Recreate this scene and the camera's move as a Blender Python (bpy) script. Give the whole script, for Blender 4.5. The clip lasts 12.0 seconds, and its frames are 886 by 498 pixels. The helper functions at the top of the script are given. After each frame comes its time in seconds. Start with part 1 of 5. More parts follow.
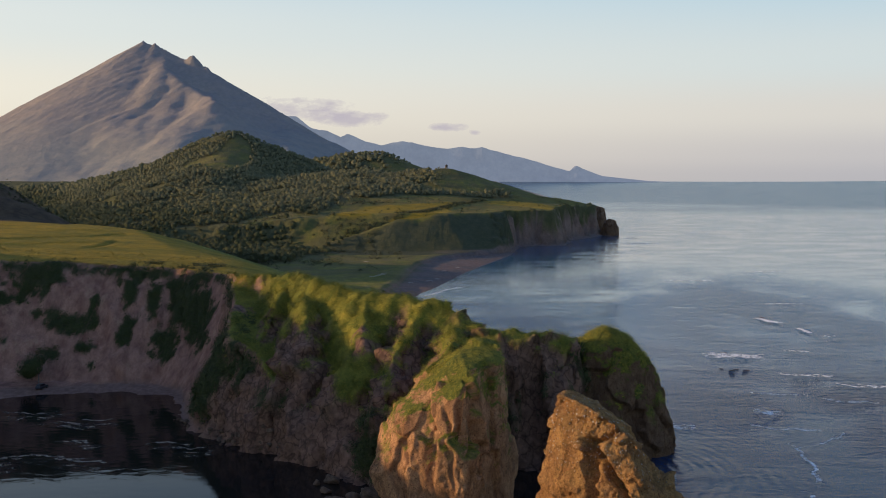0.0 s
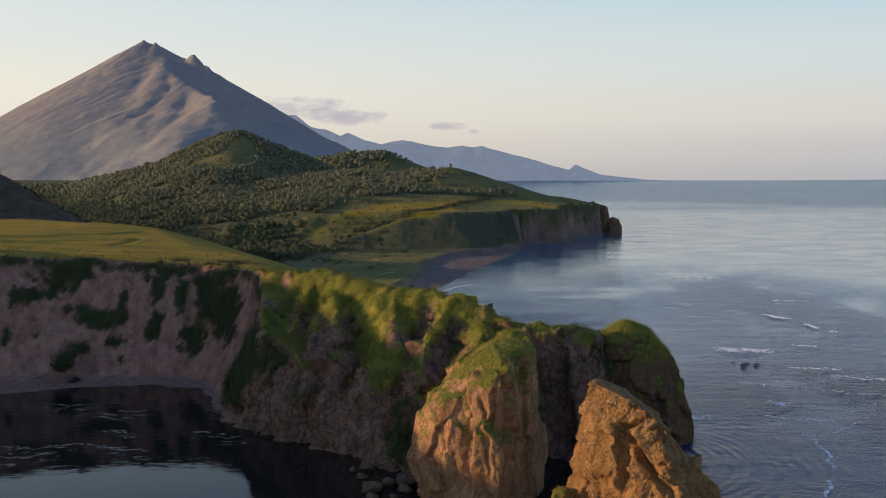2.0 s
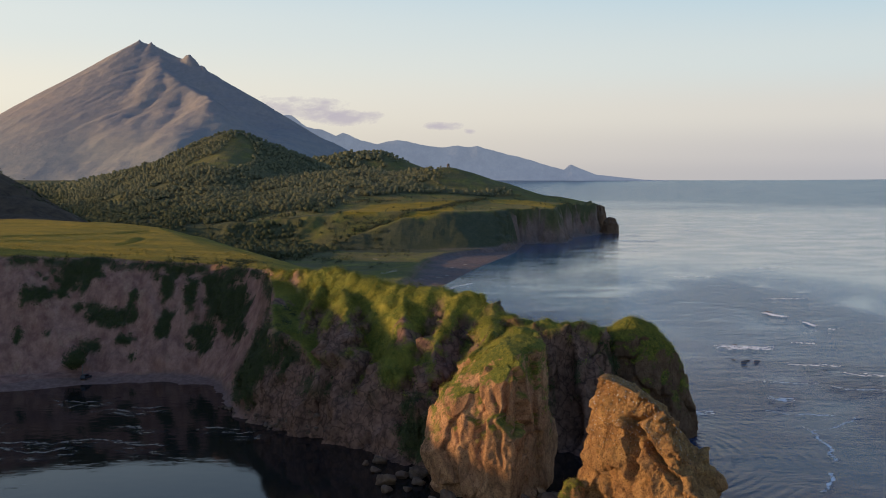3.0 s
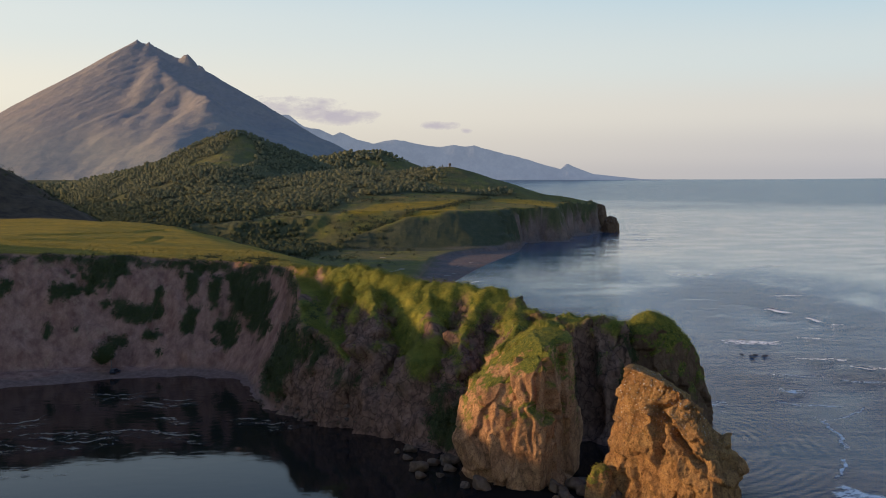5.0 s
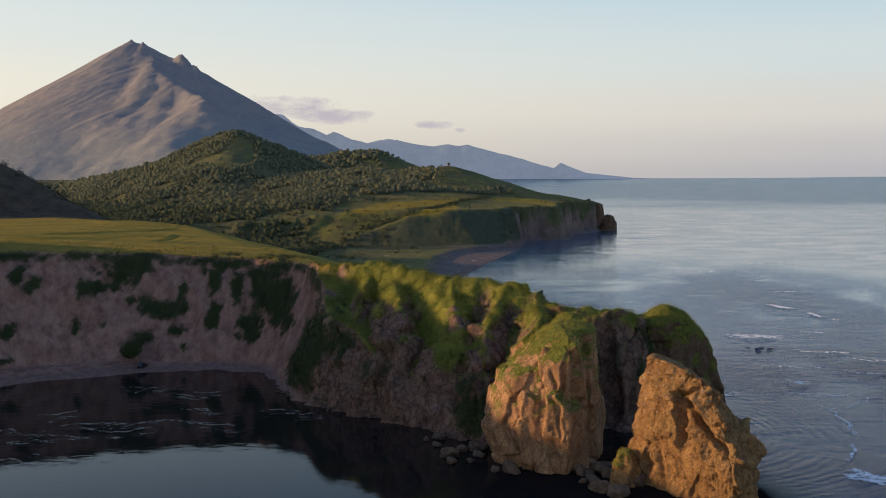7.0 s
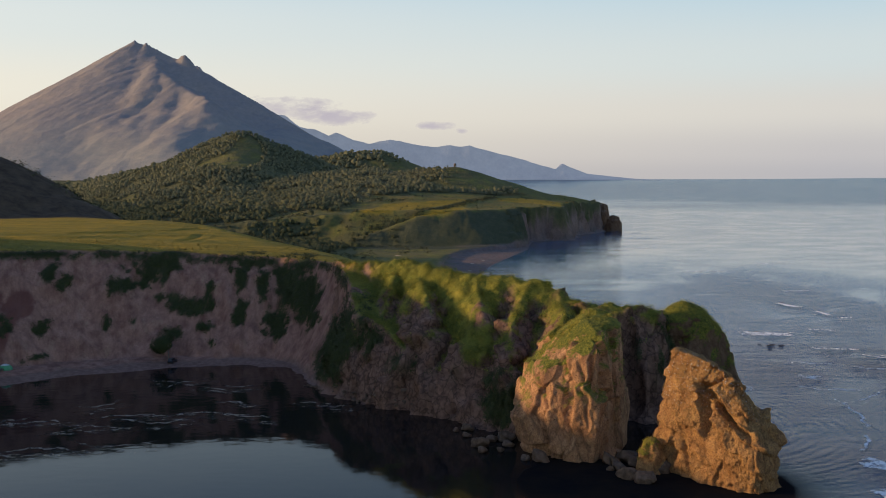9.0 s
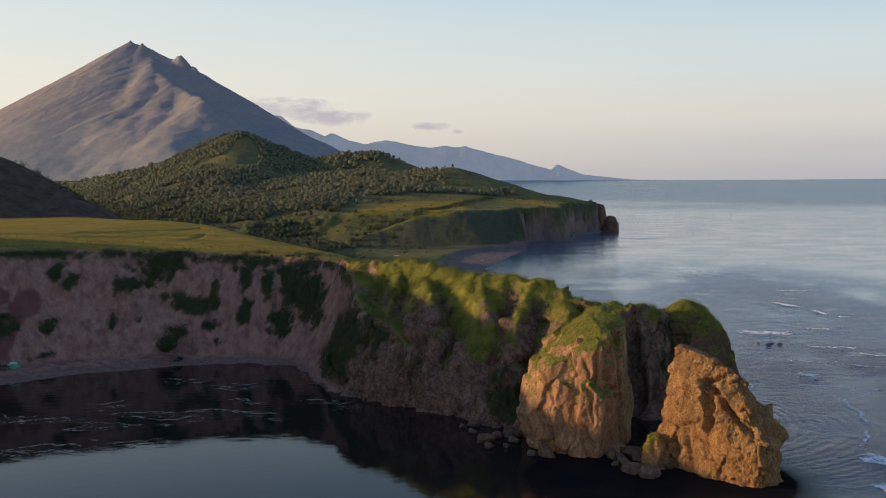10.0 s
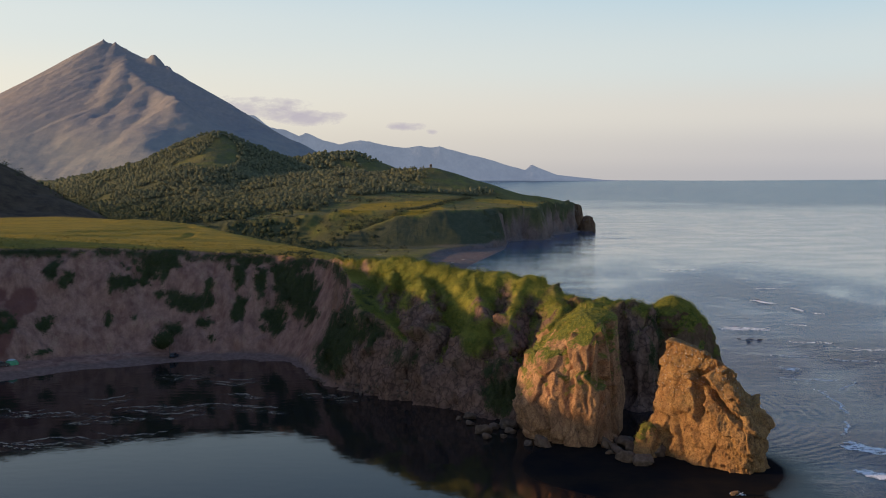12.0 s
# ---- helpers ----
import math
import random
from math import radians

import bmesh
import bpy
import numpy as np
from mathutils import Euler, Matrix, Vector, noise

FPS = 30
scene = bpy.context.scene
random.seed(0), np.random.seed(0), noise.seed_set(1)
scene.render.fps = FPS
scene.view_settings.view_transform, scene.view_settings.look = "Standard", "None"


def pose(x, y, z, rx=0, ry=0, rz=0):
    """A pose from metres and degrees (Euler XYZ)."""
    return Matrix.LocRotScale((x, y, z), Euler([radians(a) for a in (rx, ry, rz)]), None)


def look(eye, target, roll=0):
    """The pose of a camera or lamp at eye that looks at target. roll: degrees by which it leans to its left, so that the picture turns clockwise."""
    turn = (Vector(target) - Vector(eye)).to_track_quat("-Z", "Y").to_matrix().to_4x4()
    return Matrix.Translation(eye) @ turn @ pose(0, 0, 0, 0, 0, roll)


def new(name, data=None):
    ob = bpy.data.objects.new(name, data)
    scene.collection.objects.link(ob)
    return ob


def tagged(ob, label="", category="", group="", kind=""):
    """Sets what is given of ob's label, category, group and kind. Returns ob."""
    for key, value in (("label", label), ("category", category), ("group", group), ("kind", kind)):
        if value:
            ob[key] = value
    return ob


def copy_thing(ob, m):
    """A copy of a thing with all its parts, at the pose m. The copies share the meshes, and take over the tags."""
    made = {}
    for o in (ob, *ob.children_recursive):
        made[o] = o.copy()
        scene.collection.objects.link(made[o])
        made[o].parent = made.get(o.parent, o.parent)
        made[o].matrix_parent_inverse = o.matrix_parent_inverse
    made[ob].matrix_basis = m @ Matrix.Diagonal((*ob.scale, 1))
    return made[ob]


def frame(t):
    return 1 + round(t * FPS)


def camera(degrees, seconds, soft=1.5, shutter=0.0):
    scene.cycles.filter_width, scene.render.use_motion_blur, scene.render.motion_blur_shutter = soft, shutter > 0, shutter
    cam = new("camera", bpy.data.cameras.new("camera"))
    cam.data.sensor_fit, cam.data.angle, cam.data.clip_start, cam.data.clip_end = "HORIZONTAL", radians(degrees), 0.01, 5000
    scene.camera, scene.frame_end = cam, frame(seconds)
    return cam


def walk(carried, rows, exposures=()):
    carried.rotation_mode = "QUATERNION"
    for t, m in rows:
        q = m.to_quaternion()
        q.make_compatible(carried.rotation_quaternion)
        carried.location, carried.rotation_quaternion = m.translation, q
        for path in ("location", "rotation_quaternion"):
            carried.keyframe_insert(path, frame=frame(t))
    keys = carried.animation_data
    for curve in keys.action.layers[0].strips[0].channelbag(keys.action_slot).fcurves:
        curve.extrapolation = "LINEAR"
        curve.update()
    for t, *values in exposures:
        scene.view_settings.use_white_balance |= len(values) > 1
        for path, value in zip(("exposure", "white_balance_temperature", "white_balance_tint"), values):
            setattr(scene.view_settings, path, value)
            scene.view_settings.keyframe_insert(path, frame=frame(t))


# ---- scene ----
cam = camera(47.316, 12.0, soft=1.0)
PATH = [
(0, (0.00, -0.00, 65.00), (-0.075, 99.752, 57.968), 0.04),
    (0.5, (-1.80, -2.29, 65.02), (-1.810, 97.457, 57.940), 0.05),
    (1, (-3.48, -4.51, 65.06), (-3.438, 95.237, 57.938), 0.03),
    (1.5, (-5.34, -6.74, 64.98), (-5.247, 93.001, 57.844), -0.03),
    (2, (-7.19, -9.18, 65.02), (-7.087, 90.566, 57.873), 0.02),
    (2.5, (-9.01, -11.82, 65.04), (-8.900, 87.928, 57.903), 0.04),
    (3, (-10.87, -14.27, 65.08), (-10.244, 85.474, 57.921), 0.01),
    (5, (-18.62, -23.87, 65.16), (-17.545, 75.868, 57.942), -0.04),
    (5.5, (-20.62, -26.34, 65.09), (-19.116, 73.390, 57.845), -0.09),
    (6, (-22.85, -29.18, 65.14), (-21.040, 70.542, 57.871), -0.15),
    (6.5, (-25.16, -31.88, 65.13), (-23.300, 67.836, 57.828), -0.17),
    (7, (-27.30, -34.56, 65.20), (-25.443, 65.158, 57.904), -0.15),
    (9, (-34.89, -44.28, 65.25), (-33.051, 55.443, 58.030), -0.09),
    (9.5, (-36.32, -46.13, 65.14), (-34.429, 53.589, 57.961), -0.05),
    (10, (-37.85, -48.02, 65.12), (-35.527, 51.698, 57.956), -0.05),
    (10.5, (-39.70, -50.09, 65.13), (-36.993, 49.620, 57.963), -0.02),
    (11, (-41.26, -51.91, 65.05), (-38.522, 47.792, 57.881), -0.01),
    (11.5, (-42.61, -53.81, 64.96), (-39.081, 45.874, 57.800), 0.01),
    (12, (-44.52, -56.25, 65.07), (-39.553, 43.372, 57.924), 0.04),
]
walk(cam, [(t, look(eye, target, roll)) for t, eye, target, roll in PATH])

# ---- light ----
SUN_AZIMUTH = math.atan2(0.03, -0.995)   # towards the sun, from +x counter-clockwise
SUN_HEIGHT = radians(11)
to_sun = Vector((math.cos(SUN_AZIMUTH) * math.cos(SUN_HEIGHT), math.sin(SUN_AZIMUTH) * math.cos(SUN_HEIGHT), math.sin(SUN_HEIGHT)))
sun = new("sun", bpy.data.lights.new("sun", "SUN"))
sun.data.energy, sun.data.angle, sun.data.color = 5.0, radians(0.6), (1.0, 0.67, 0.37)
sun.matrix_world = look(to_sun * 500, (0, 0, 0))

world = bpy.data.worlds.new("evening_sky")
scene.world = world
world.use_nodes = True
wt = world.node_tree
wt.nodes.clear()
sky = wt.nodes.new("ShaderNodeTexSky")
sky.sky_type, sky.sun_disc = "NISHITA", False
sky.sun_elevation, sky.sun_rotation = SUN_HEIGHT, math.pi / 2 - SUN_AZIMUTH
sky.air_density, sky.dust_density, sky.ozone_density = 1.0, 2.5, 1.5
sky.altitude = 60
# Haze towards the horizon, warmer on the sun's side.
way = wt.nodes.new("ShaderNodeTexCoord")
split = wt.nodes.new("ShaderNodeSeparateXYZ")
wt.links.new(way.outputs["Generated"], split.inputs[0])


def sky_ramp(stops):
    n = wt.nodes.new("ShaderNodeValToRGB")
    n.color_ramp.interpolation = "EASE"
    while len(n.color_ramp.elements) < len(stops):
        n.color_ramp.elements.new(0.5)
    for e, (at, colour) in zip(n.color_ramp.elements, stops):
        e.position, e.color = at, (*colour, 1)
    wt.links.new(split.outputs["Z"], n.inputs[0])
    return n.outputs[0]


cool = sky_ramp([(0.0, (0.54, 0.53, 0.56)), (0.022, (0.61, 0.59, 0.60)), (0.06, (0.74, 0.71, 0.67)), (0.11, (0.69, 0.76, 0.77)),
                 (0.19, (0.51, 0.69, 0.80)), (0.32, (0.31, 0.49, 0.68)), (0.55, (0.16, 0.28, 0.56)), (1.0, (0.09, 0.17, 0.42))])
warm = sky_ramp([(0.0, (0.74, 0.66, 0.56)), (0.03, (0.88, 0.80, 0.66)), (0.08, (0.92, 0.87, 0.75)), (0.14, (0.80, 0.84, 0.81)),
                 (0.22, (0.61, 0.74, 0.83)), (0.35, (0.31, 0.45, 0.67)), (0.55, (0.18, 0.29, 0.57)), (1.0, (0.09, 0.17, 0.42))])
side = wt.nodes.new("ShaderNodeMapRange")
side.inputs["From Min"].default_value, side.inputs["From Max"].default_value = -0.35, 0.45
toward = wt.nodes.new("ShaderNodeVectorMath")
toward.operation = "DOT_PRODUCT"
toward.inputs[1].default_value = (to_sun.x, to_sun.y, 0)
wt.links.new(way.outputs["Generated"], toward.inputs[0])
wt.links.new(toward.outputs["Value"], side.inputs[0])
haze = wt.nodes.new("ShaderNodeMix")
haze.data_type = "RGBA"
for a, b in ((side.outputs[0], haze.inputs[0]), (cool, haze.inputs[6]), (warm, haze.inputs[7])):
    wt.links.new(a, b)
both = wt.nodes.new("ShaderNodeMix")
both.data_type = "RGBA"
both.inputs[0].default_value = 0.88
scaled = wt.nodes.new("ShaderNodeVectorMath")
scaled.operation = "SCALE"
scaled.inputs["Scale"].default_value = 0.14
wt.links.new(sky.outputs[0], scaled.inputs[0])
wt.links.new(scaled.outputs[0], both.inputs[6])
wt.links.new(haze.outputs[2], both.inputs[7])
back = wt.nodes.new("ShaderNodeBackground")
back.inputs["Strength"].default_value = 1.0
out = wt.nodes.new("ShaderNodeOutputWorld")
wt.links.new(both.outputs[2], back.inputs["Color"])
wt.links.new(back.outputs[0], out.inputs["Surface"])


# ---- noise over arrays ----
_perm = np.random.RandomState(7).permutation(256)
_perm = np.concatenate([_perm, _perm, _perm])
_grad = np.random.RandomState(8).normal(size=(256, 3))
_grad /= np.linalg.norm(_grad, axis=1)[:, None]


def perlin(x, y, z=0.0):
    x, y, z = np.broadcast_arrays(np.asarray(x, float), np.asarray(y, float), np.asarray(z, float))
    i, j, k = (np.floor(a).astype(int) for a in (x, y, z))
    fx, fy, fz = x - i, y - j, z - k
    i, j, k = i & 255, j & 255, k & 255
    u, v, w = (a * a * a * (a * (a * 6 - 15) + 10) for a in (fx, fy, fz))
    total = 0
    for di in (0, 1):
        for dj in (0, 1):
            for dk in (0, 1):
                g = _grad[_perm[_perm[_perm[i + di] + j + dj] + k + dk]]
                dot = g[..., 0] * (fx - di) + g[..., 1] * (fy - dj) + g[..., 2] * (fz - dk)
                total = total + dot * (u if di else 1 - u) * (v if dj else 1 - v) * (w if dk else 1 - w)
    return total * 1.5


def fbm(x, y, z=0.0, octaves=4, gain=0.5):
    total, amp, f = 0, 1.0, 1.0
    for n in range(octaves):
        total = total + amp * perlin(np.asarray(x) * f + 17.3 * n, np.asarray(y) * f + 5.1 * n, np.asarray(z) * f)
        amp, f = amp * gain, f * 2.03
    return total


def ridged(x, y, z=0.0, octaves=4, gain=0.5):
    total, amp, f = 0, 1.0, 1.0
    for n in range(octaves):
        total = total + amp * (1 - 2 * np.abs(perlin(np.asarray(x) * f + 31.7 * n, np.asarray(y) * f, np.asarray(z) * f)))
        amp, f = amp * gain, f * 2.1
    return total


def cells(x, y, z, seed=0):
    """Cellular noise: for each cell a value of its own and a slope of its own, and the distance to the cell's border."""
    x, y, z = np.broadcast_arrays(np.asarray(x, float), np.asarray(y, float), np.asarray(z, float))
    i, j, k = (np.floor(a).astype(int) for a in (x, y, z))
    table = np.random.RandomState(100 + seed).uniform(0, 1, (256, 7))
    f1, f2, value, tilt = np.full(x.shape, 9.0), np.full(x.shape, 9.0), np.zeros(x.shape), np.zeros(x.shape)
    for di in (-1, 0, 1):
        for dj in (-1, 0, 1):
            for dk in (-1, 0, 1):
                h = table[_perm[_perm[_perm[(i + di) & 255] + ((j + dj) & 255)] + ((k + dk) & 255)]]
                ox, oy, oz = x - i - di - h[..., 0], y - j - dj - h[..., 1], z - k - dk - h[..., 2]
                d = np.sqrt(ox**2 + oy**2 + oz**2)
                closer = d < f1
                f2 = np.where(closer, f1, np.minimum(f2, d))
                value = np.where(closer, h[..., 3], value)
                tilt = np.where(closer, (h[..., 4] - 0.5) * ox + (h[..., 5] - 0.5) * oy + (h[..., 6] - 0.5) * oz, tilt)
                f1 = np.where(closer, d, f1)
    return value, tilt, f2 - f1


def craggy(x, y, z, size, seed=0, tall=2.2, blocky=1.0, wavy=1.0):
    """Relief of jointed rock: tilted facets of about that size with smaller ones on them, mean near zero."""
    wx, wy, wz = (size * 0.22 * fbm(x / size + q, y / size, z / size, 3, 0.5) for q in (0.0, 7.7, 3.3))
    v1, t1, e1 = cells((x + wx) / size, (y + wy) / size, (z + wz) / (tall * size), seed)
    out = blocky * (0.36 * (v1 - 0.5) + 0.9 * t1) * (0.55 + 0.45 * step(0.0, 0.05, e1)) - 0.07 * blocky * np.exp(-e1 / 0.03)
    out = out + wavy * 0.022 * (ridged(x / (0.42 * size), y / (0.42 * size), z / (0.2 * (1 + tall) * size), 4, 0.55) - 1.0)
    out = out + 0.026 * fbm(x / (0.16 * size), y / (0.16 * size), z / (0.2 * size), 4, 0.62)
    return out * size


def step(a, b, x):
    t = np.clip((np.asarray(x, float) - a) / (b - a), 0, 1)
    return t * t * (3 - 2 * t)


def smax(a, b, k):
    h = np.clip(0.5 + 0.5 * (a - b) / k, 0, 1)
    return b + (a - b) * h + k * h * (1 - h)


def smin(a, b, k):
    return -smax(-a, -b, k)


def along(line, x, y):
    """How far along a line of (x, y) its nearest place lies."""
    best, at, run = np.full(x.shape, 1e18), np.zeros(x.shape), 0.0
    for (ax, ay), (bx, by) in zip(line, line[1:]):
        dx, dy = bx - ax, by - ay
        t = np.clip(((x - ax) * dx + (y - ay) * dy) / (dx * dx + dy * dy), 0, 1)
        d = (x - ax - t * dx) ** 2 + (y - ay - t * dy) ** 2
        at = np.where(d < best, run + t * math.hypot(dx, dy), at)
        best = np.minimum(best, d)
        run += math.hypot(dx, dy)
    return at


def inland(poly, x, y):
    """Signed distance to a closed outline, positive inside."""
    best, inside = np.full(x.shape, 1e18), np.zeros(x.shape, bool)
    for (ax, ay), (bx, by) in zip(poly, poly[1:] + poly[:1]):
        dx, dy = bx - ax, by - ay
        t = np.clip(((x - ax) * dx + (y - ay) * dy) / (dx * dx + dy * dy), 0, 1)
        best = np.minimum(best, (x - ax - t * dx) ** 2 + (y - ay - t * dy) ** 2)
        if ay != by:
            inside ^= ((ay > y) != (by > y)) & (x < dx * (y - ay) / (by - ay) + ax)
    return np.where(inside, 1, -1) * np.sqrt(best)


def ridge(line, x, y, slope, rounding):
    """The height of a ridge whose crest is a line of (x, y, z)."""
    best = np.full(x.shape, -1e9)
    for (ax, ay, az), (bx, by, bz) in zip(line, line[1:]):
        dx, dy = bx - ax, by - ay
        t = np.clip(((x - ax) * dx + (y - ay) * dy) / (dx * dx + dy * dy), 0, 1)
        d = np.hypot(x - ax - t * dx, y - ay - t * dy)
        best = np.maximum(best, az + t * (bz - az) - slope * (np.sqrt(d * d + rounding**2) - rounding))
    return best


# ---- the plan ----
NEAR_COAST = [(-420, 120), (-300, 150), (-232, 205), (-200, 242), (-169.5, 268), (-150, 286), (-131, 294), (-117, 300), (-98, 303),
              (-83, 299), (-74, 283), (-69, 264), (-61, 250), (-54, 245), (-44, 231), (-34, 228), (-27, 221), (-21, 212), (-12, 206),
              (0, 207), (8, 213), (10, 219), (20, 220), (23, 216), (30, 219), (36, 231), (35, 246), (18, 259), (0, 285), (-15, 330), (-25, 400)]
FAR_COAST = [(-22, 500), (-13, 565), (-5, 594), (5, 644), (18, 703), (37, 774), (57, 848), (66, 915), (73, 955), (95, 968), (116, 970),
             (125, 1010), (133, 1058), (160, 1098), (172, 1120), (182, 1150), (188, 1180), (180, 1215), (140, 1300), (80, 1500),
             (50, 1900), (20, 2400), (-60, 3200), (-200, 4700), (-2700, 4700), (-2700, 120)]
FIELD = [(-62, 298), (-66, 330), (-76, 378), (-122, 478), (-140, 520), (-300, 640), (-900, 700), (-900, 100), (-200, 100)]
HEAD_FIELD = [(-98, 897), (-40, 893), (3, 895), (60, 925), (110, 955), (150, 1090), (180, 1150), (150, 1200), (-60, 1010)]
PROMONTORY = [(-75, 320, 36), (-58, 300, 35.5), (-44, 290, 37), (-33, 270, 36.3), (-21, 255, 35.5), (-7, 250, 35.2), (0, 246, 33), (8, 238, 28.8), (12, 230, 28.8), (20, 231, 28.8), (31, 233, 27.6)]
LEFT_HILL = [(-620, 640, 70), (-480, 660, 88), (-400, 660, 96), (-335, 650, 80), (-280, 630, 54), (-238, 590, 35)]
# Added knoll out of view, its heights set to shade cove and promontory.
SHADE_KNOLL = [(-244, 346, 58), (-246, 322, 69), (-244, 290, 69), (-251, 257, 70), (-263, 234, 72), (-285, 214, 68), (-300, 197, 66), (-325, 174, 68), (-420, 150, 80)]
WOODED_HILL = [(-900, 2000, 40), (-650, 1800, 52), (-430, 1480, 76), (-375, 1450, 99), (-335, 1450, 117), (-302, 1448, 130), (-280, 1450, 122), (-252, 1448, 102), (-212, 1450, 80), (-120, 1430, 52)]
HILL_FRONT = [(-302, 1448, 122), (-288, 1300, 84), (-265, 1150, 44)]
COAST_HILL = [(-260, 1390, 66), (-115, 1300, 66), (-40, 1250, 70), (3, 1202, 77), (43, 1190, 60), (84, 1180, 46), (139, 1180, 39), (164, 1178, 29), (181, 1172, 20)]
COAST_FRONT = [(-115, 1300, 72), (-70, 1150, 58), (-90, 950, 34)]
BACK_HILL = [(-330, 2060, 92), (-215, 2000, 104), (-185, 2000, 112), (-129, 2000, 114), (-81, 2000, 96), (-35, 2000, 74), (20, 2000, 45)]
GRASS_SPURS = [[(-36, 264, 34), (-34, 243, 26), (-35.5, 237, 19)], [(-20, 256, 35), (-18.6, 234, 27.5), (-19, 227, 19)],
               [(-5, 249, 33), (-11, 228, 25.5), (-13, 214, 15)], [(-43, 289, 36), (-45, 270, 31), (-48, 256, 21)],
               [(2, 240, 30), (3, 222, 28.5), (1, 204, 28.5)]]
HEAD_CREST = [(60, 926, 33.5), (3, 883, 34), (-42, 870, 28), (-73, 860, 18), (-100, 848, 9)]
FIELD_DITCHES = [[(-217, 397, 0), (-195, 405, 0), (-177, 429, 0), (-160, 448, 0), (-151, 477, 0)], [(-233, 530, 0), (-213, 506, 0), (-185, 481, 0), (-165, 490, 0)],
                 [(-139, 396, 0), (-137, 410, 0), (-138, 427, 0)], [(-209, 375, 0), (-182, 386, 0), (-159, 411, 0), (-140, 419, 0)]]
TREE_BAND = [(-78, 1031, 0), (-41, 1061, 0), (-3, 1080, 0), (40, 1105, 0), (65, 1124, 0)]
GOLD_FIELDS = [[(-96, 891), (-76, 968), (-41, 978), (4, 1021), (12, 1010), (-16, 963), (-42, 921), (-65, 889)], [(-47, 882), (-31, 892), (8, 982), (6, 930), (-11, 876), (-31, 870)],
               [(43, 1055), (89, 1107), (119, 1061), (105, 990), (80, 1028), (47, 1030)]]
HEDGE = [(-83, 871, 0), (-73, 873, 0), (-42, 886, 0), (-17, 929, 0), (12, 1001, 0), (40, 1057, 0)]
SHADED_SLOPE = [(-104, 846), (-73, 856), (-42, 866), (3, 879), (40, 905), (60, 930), (66, 890), (44, 850), (16, 800), (-10, 783), (-60, 783), (-112, 800)]


SCRUB_PATCHES = [(-134, 31, 11, 4.5), (-145, 26, 6, 2.5), (-169, 31.5, 2.6, 4), (-164, 27, 2, 2.5), (-119.5, 18.5, 9, 3.6), (-114, 24, 2.4, 4), (-126.5, 21, 2.8, 2.2),
                 (-100.6, 33, 7, 2.5), (-102.5, 27.5, 2.6, 4.5), (-102, 15.5, 2.6, 4.4), (-94, 24.5, 2.6, 5), (-82, 25, 9, 11), (-88, 13, 5, 6.5), (-75.5, 21.5, 4.5, 11)]
SMALL_PATCHES = [(-124.6, 9, 4, 1.8), (-168, 13, 2.6, 2.6), (-181, 14, 6, 4), (-166, 4, 3, 1.2), (-148, 12.5, 1.2, 1.8), (-132, 20.5, 2, 1.8),
                 (-139, 13.5, 1.2, 2), (-114.5, 11, 3, 1.4), (-111, 5.5, 1.8, 1.8), (-86, 1.8, 2.2, 0.8)]
RED_SCARS = [(-175, 21, 4.5, 6), (-177.5, 12, 3, 8), (-186, 24, 5, 4)]


def scrub_cover(x, y, z, sea, top):
    """How far bushes cover the cliffs of the cove and the promontory, 0 to 1."""
    wob = fbm(x / 5, y / 5, z / 5, 4) + 0.5 * fbm(x / 1.8, y / 1.8, z / 1.8, 2)
    near = (y < 345) * step(8, 11, sea)
    bay = (y < 360) * step(8, 11, sea) * (x < -60)
    c = np.full(np.shape(x), -1.0)
    for px, pz, rx, rz in SCRUB_PATCHES:
        c = np.maximum(c, 0.85 - np.hypot((x - px) / rx, (z - pz) / rz))
    c = step(-0.1, 0.1, c + 0.7 * wob)
    dots = np.full(np.shape(x), -1.0)
    for px, pz, rx, rz in SMALL_PATCHES:
        dots = np.maximum(dots, 0.75 - np.hypot((x - px) / rx, (z - pz) / rz))
    c = np.maximum(c, step(-0.1, 0.1, dots + 0.7 * wob)) * bay
    lip = bay * step(4.5, 2.0, top - z) * step(0.2, 1.5, top - z) * step(-0.5, 0.1, wob + 0.15)
    under = top - z
    prom = step(-66, -56, x) * (y < 300)
    hollow = prom * step(0.04, 0.28, fbm(x / 8 + 3, y / 8, z / 14, 4)) * step(0.8, 3.5, under) * step(9, 14, z)
    strip = (y < 345) * step(1.5, 3, sea) * step(0.0, 0.3, 1 - np.hypot((x + 61.5 - 0.55 * (z - 12)) / 6.2, (z - 12) / 14) + 0.5 * wob) * (x < -44)
    nook = step(0.0, 0.3, 1 - np.hypot((x + 15) / 6, (z - 7) / 7) + 0.5 * wob) * (y > 196) * (y < 222)
    return np.clip(np.maximum.reduce([c, lip, hollow, strip, nook]), 0, 1)


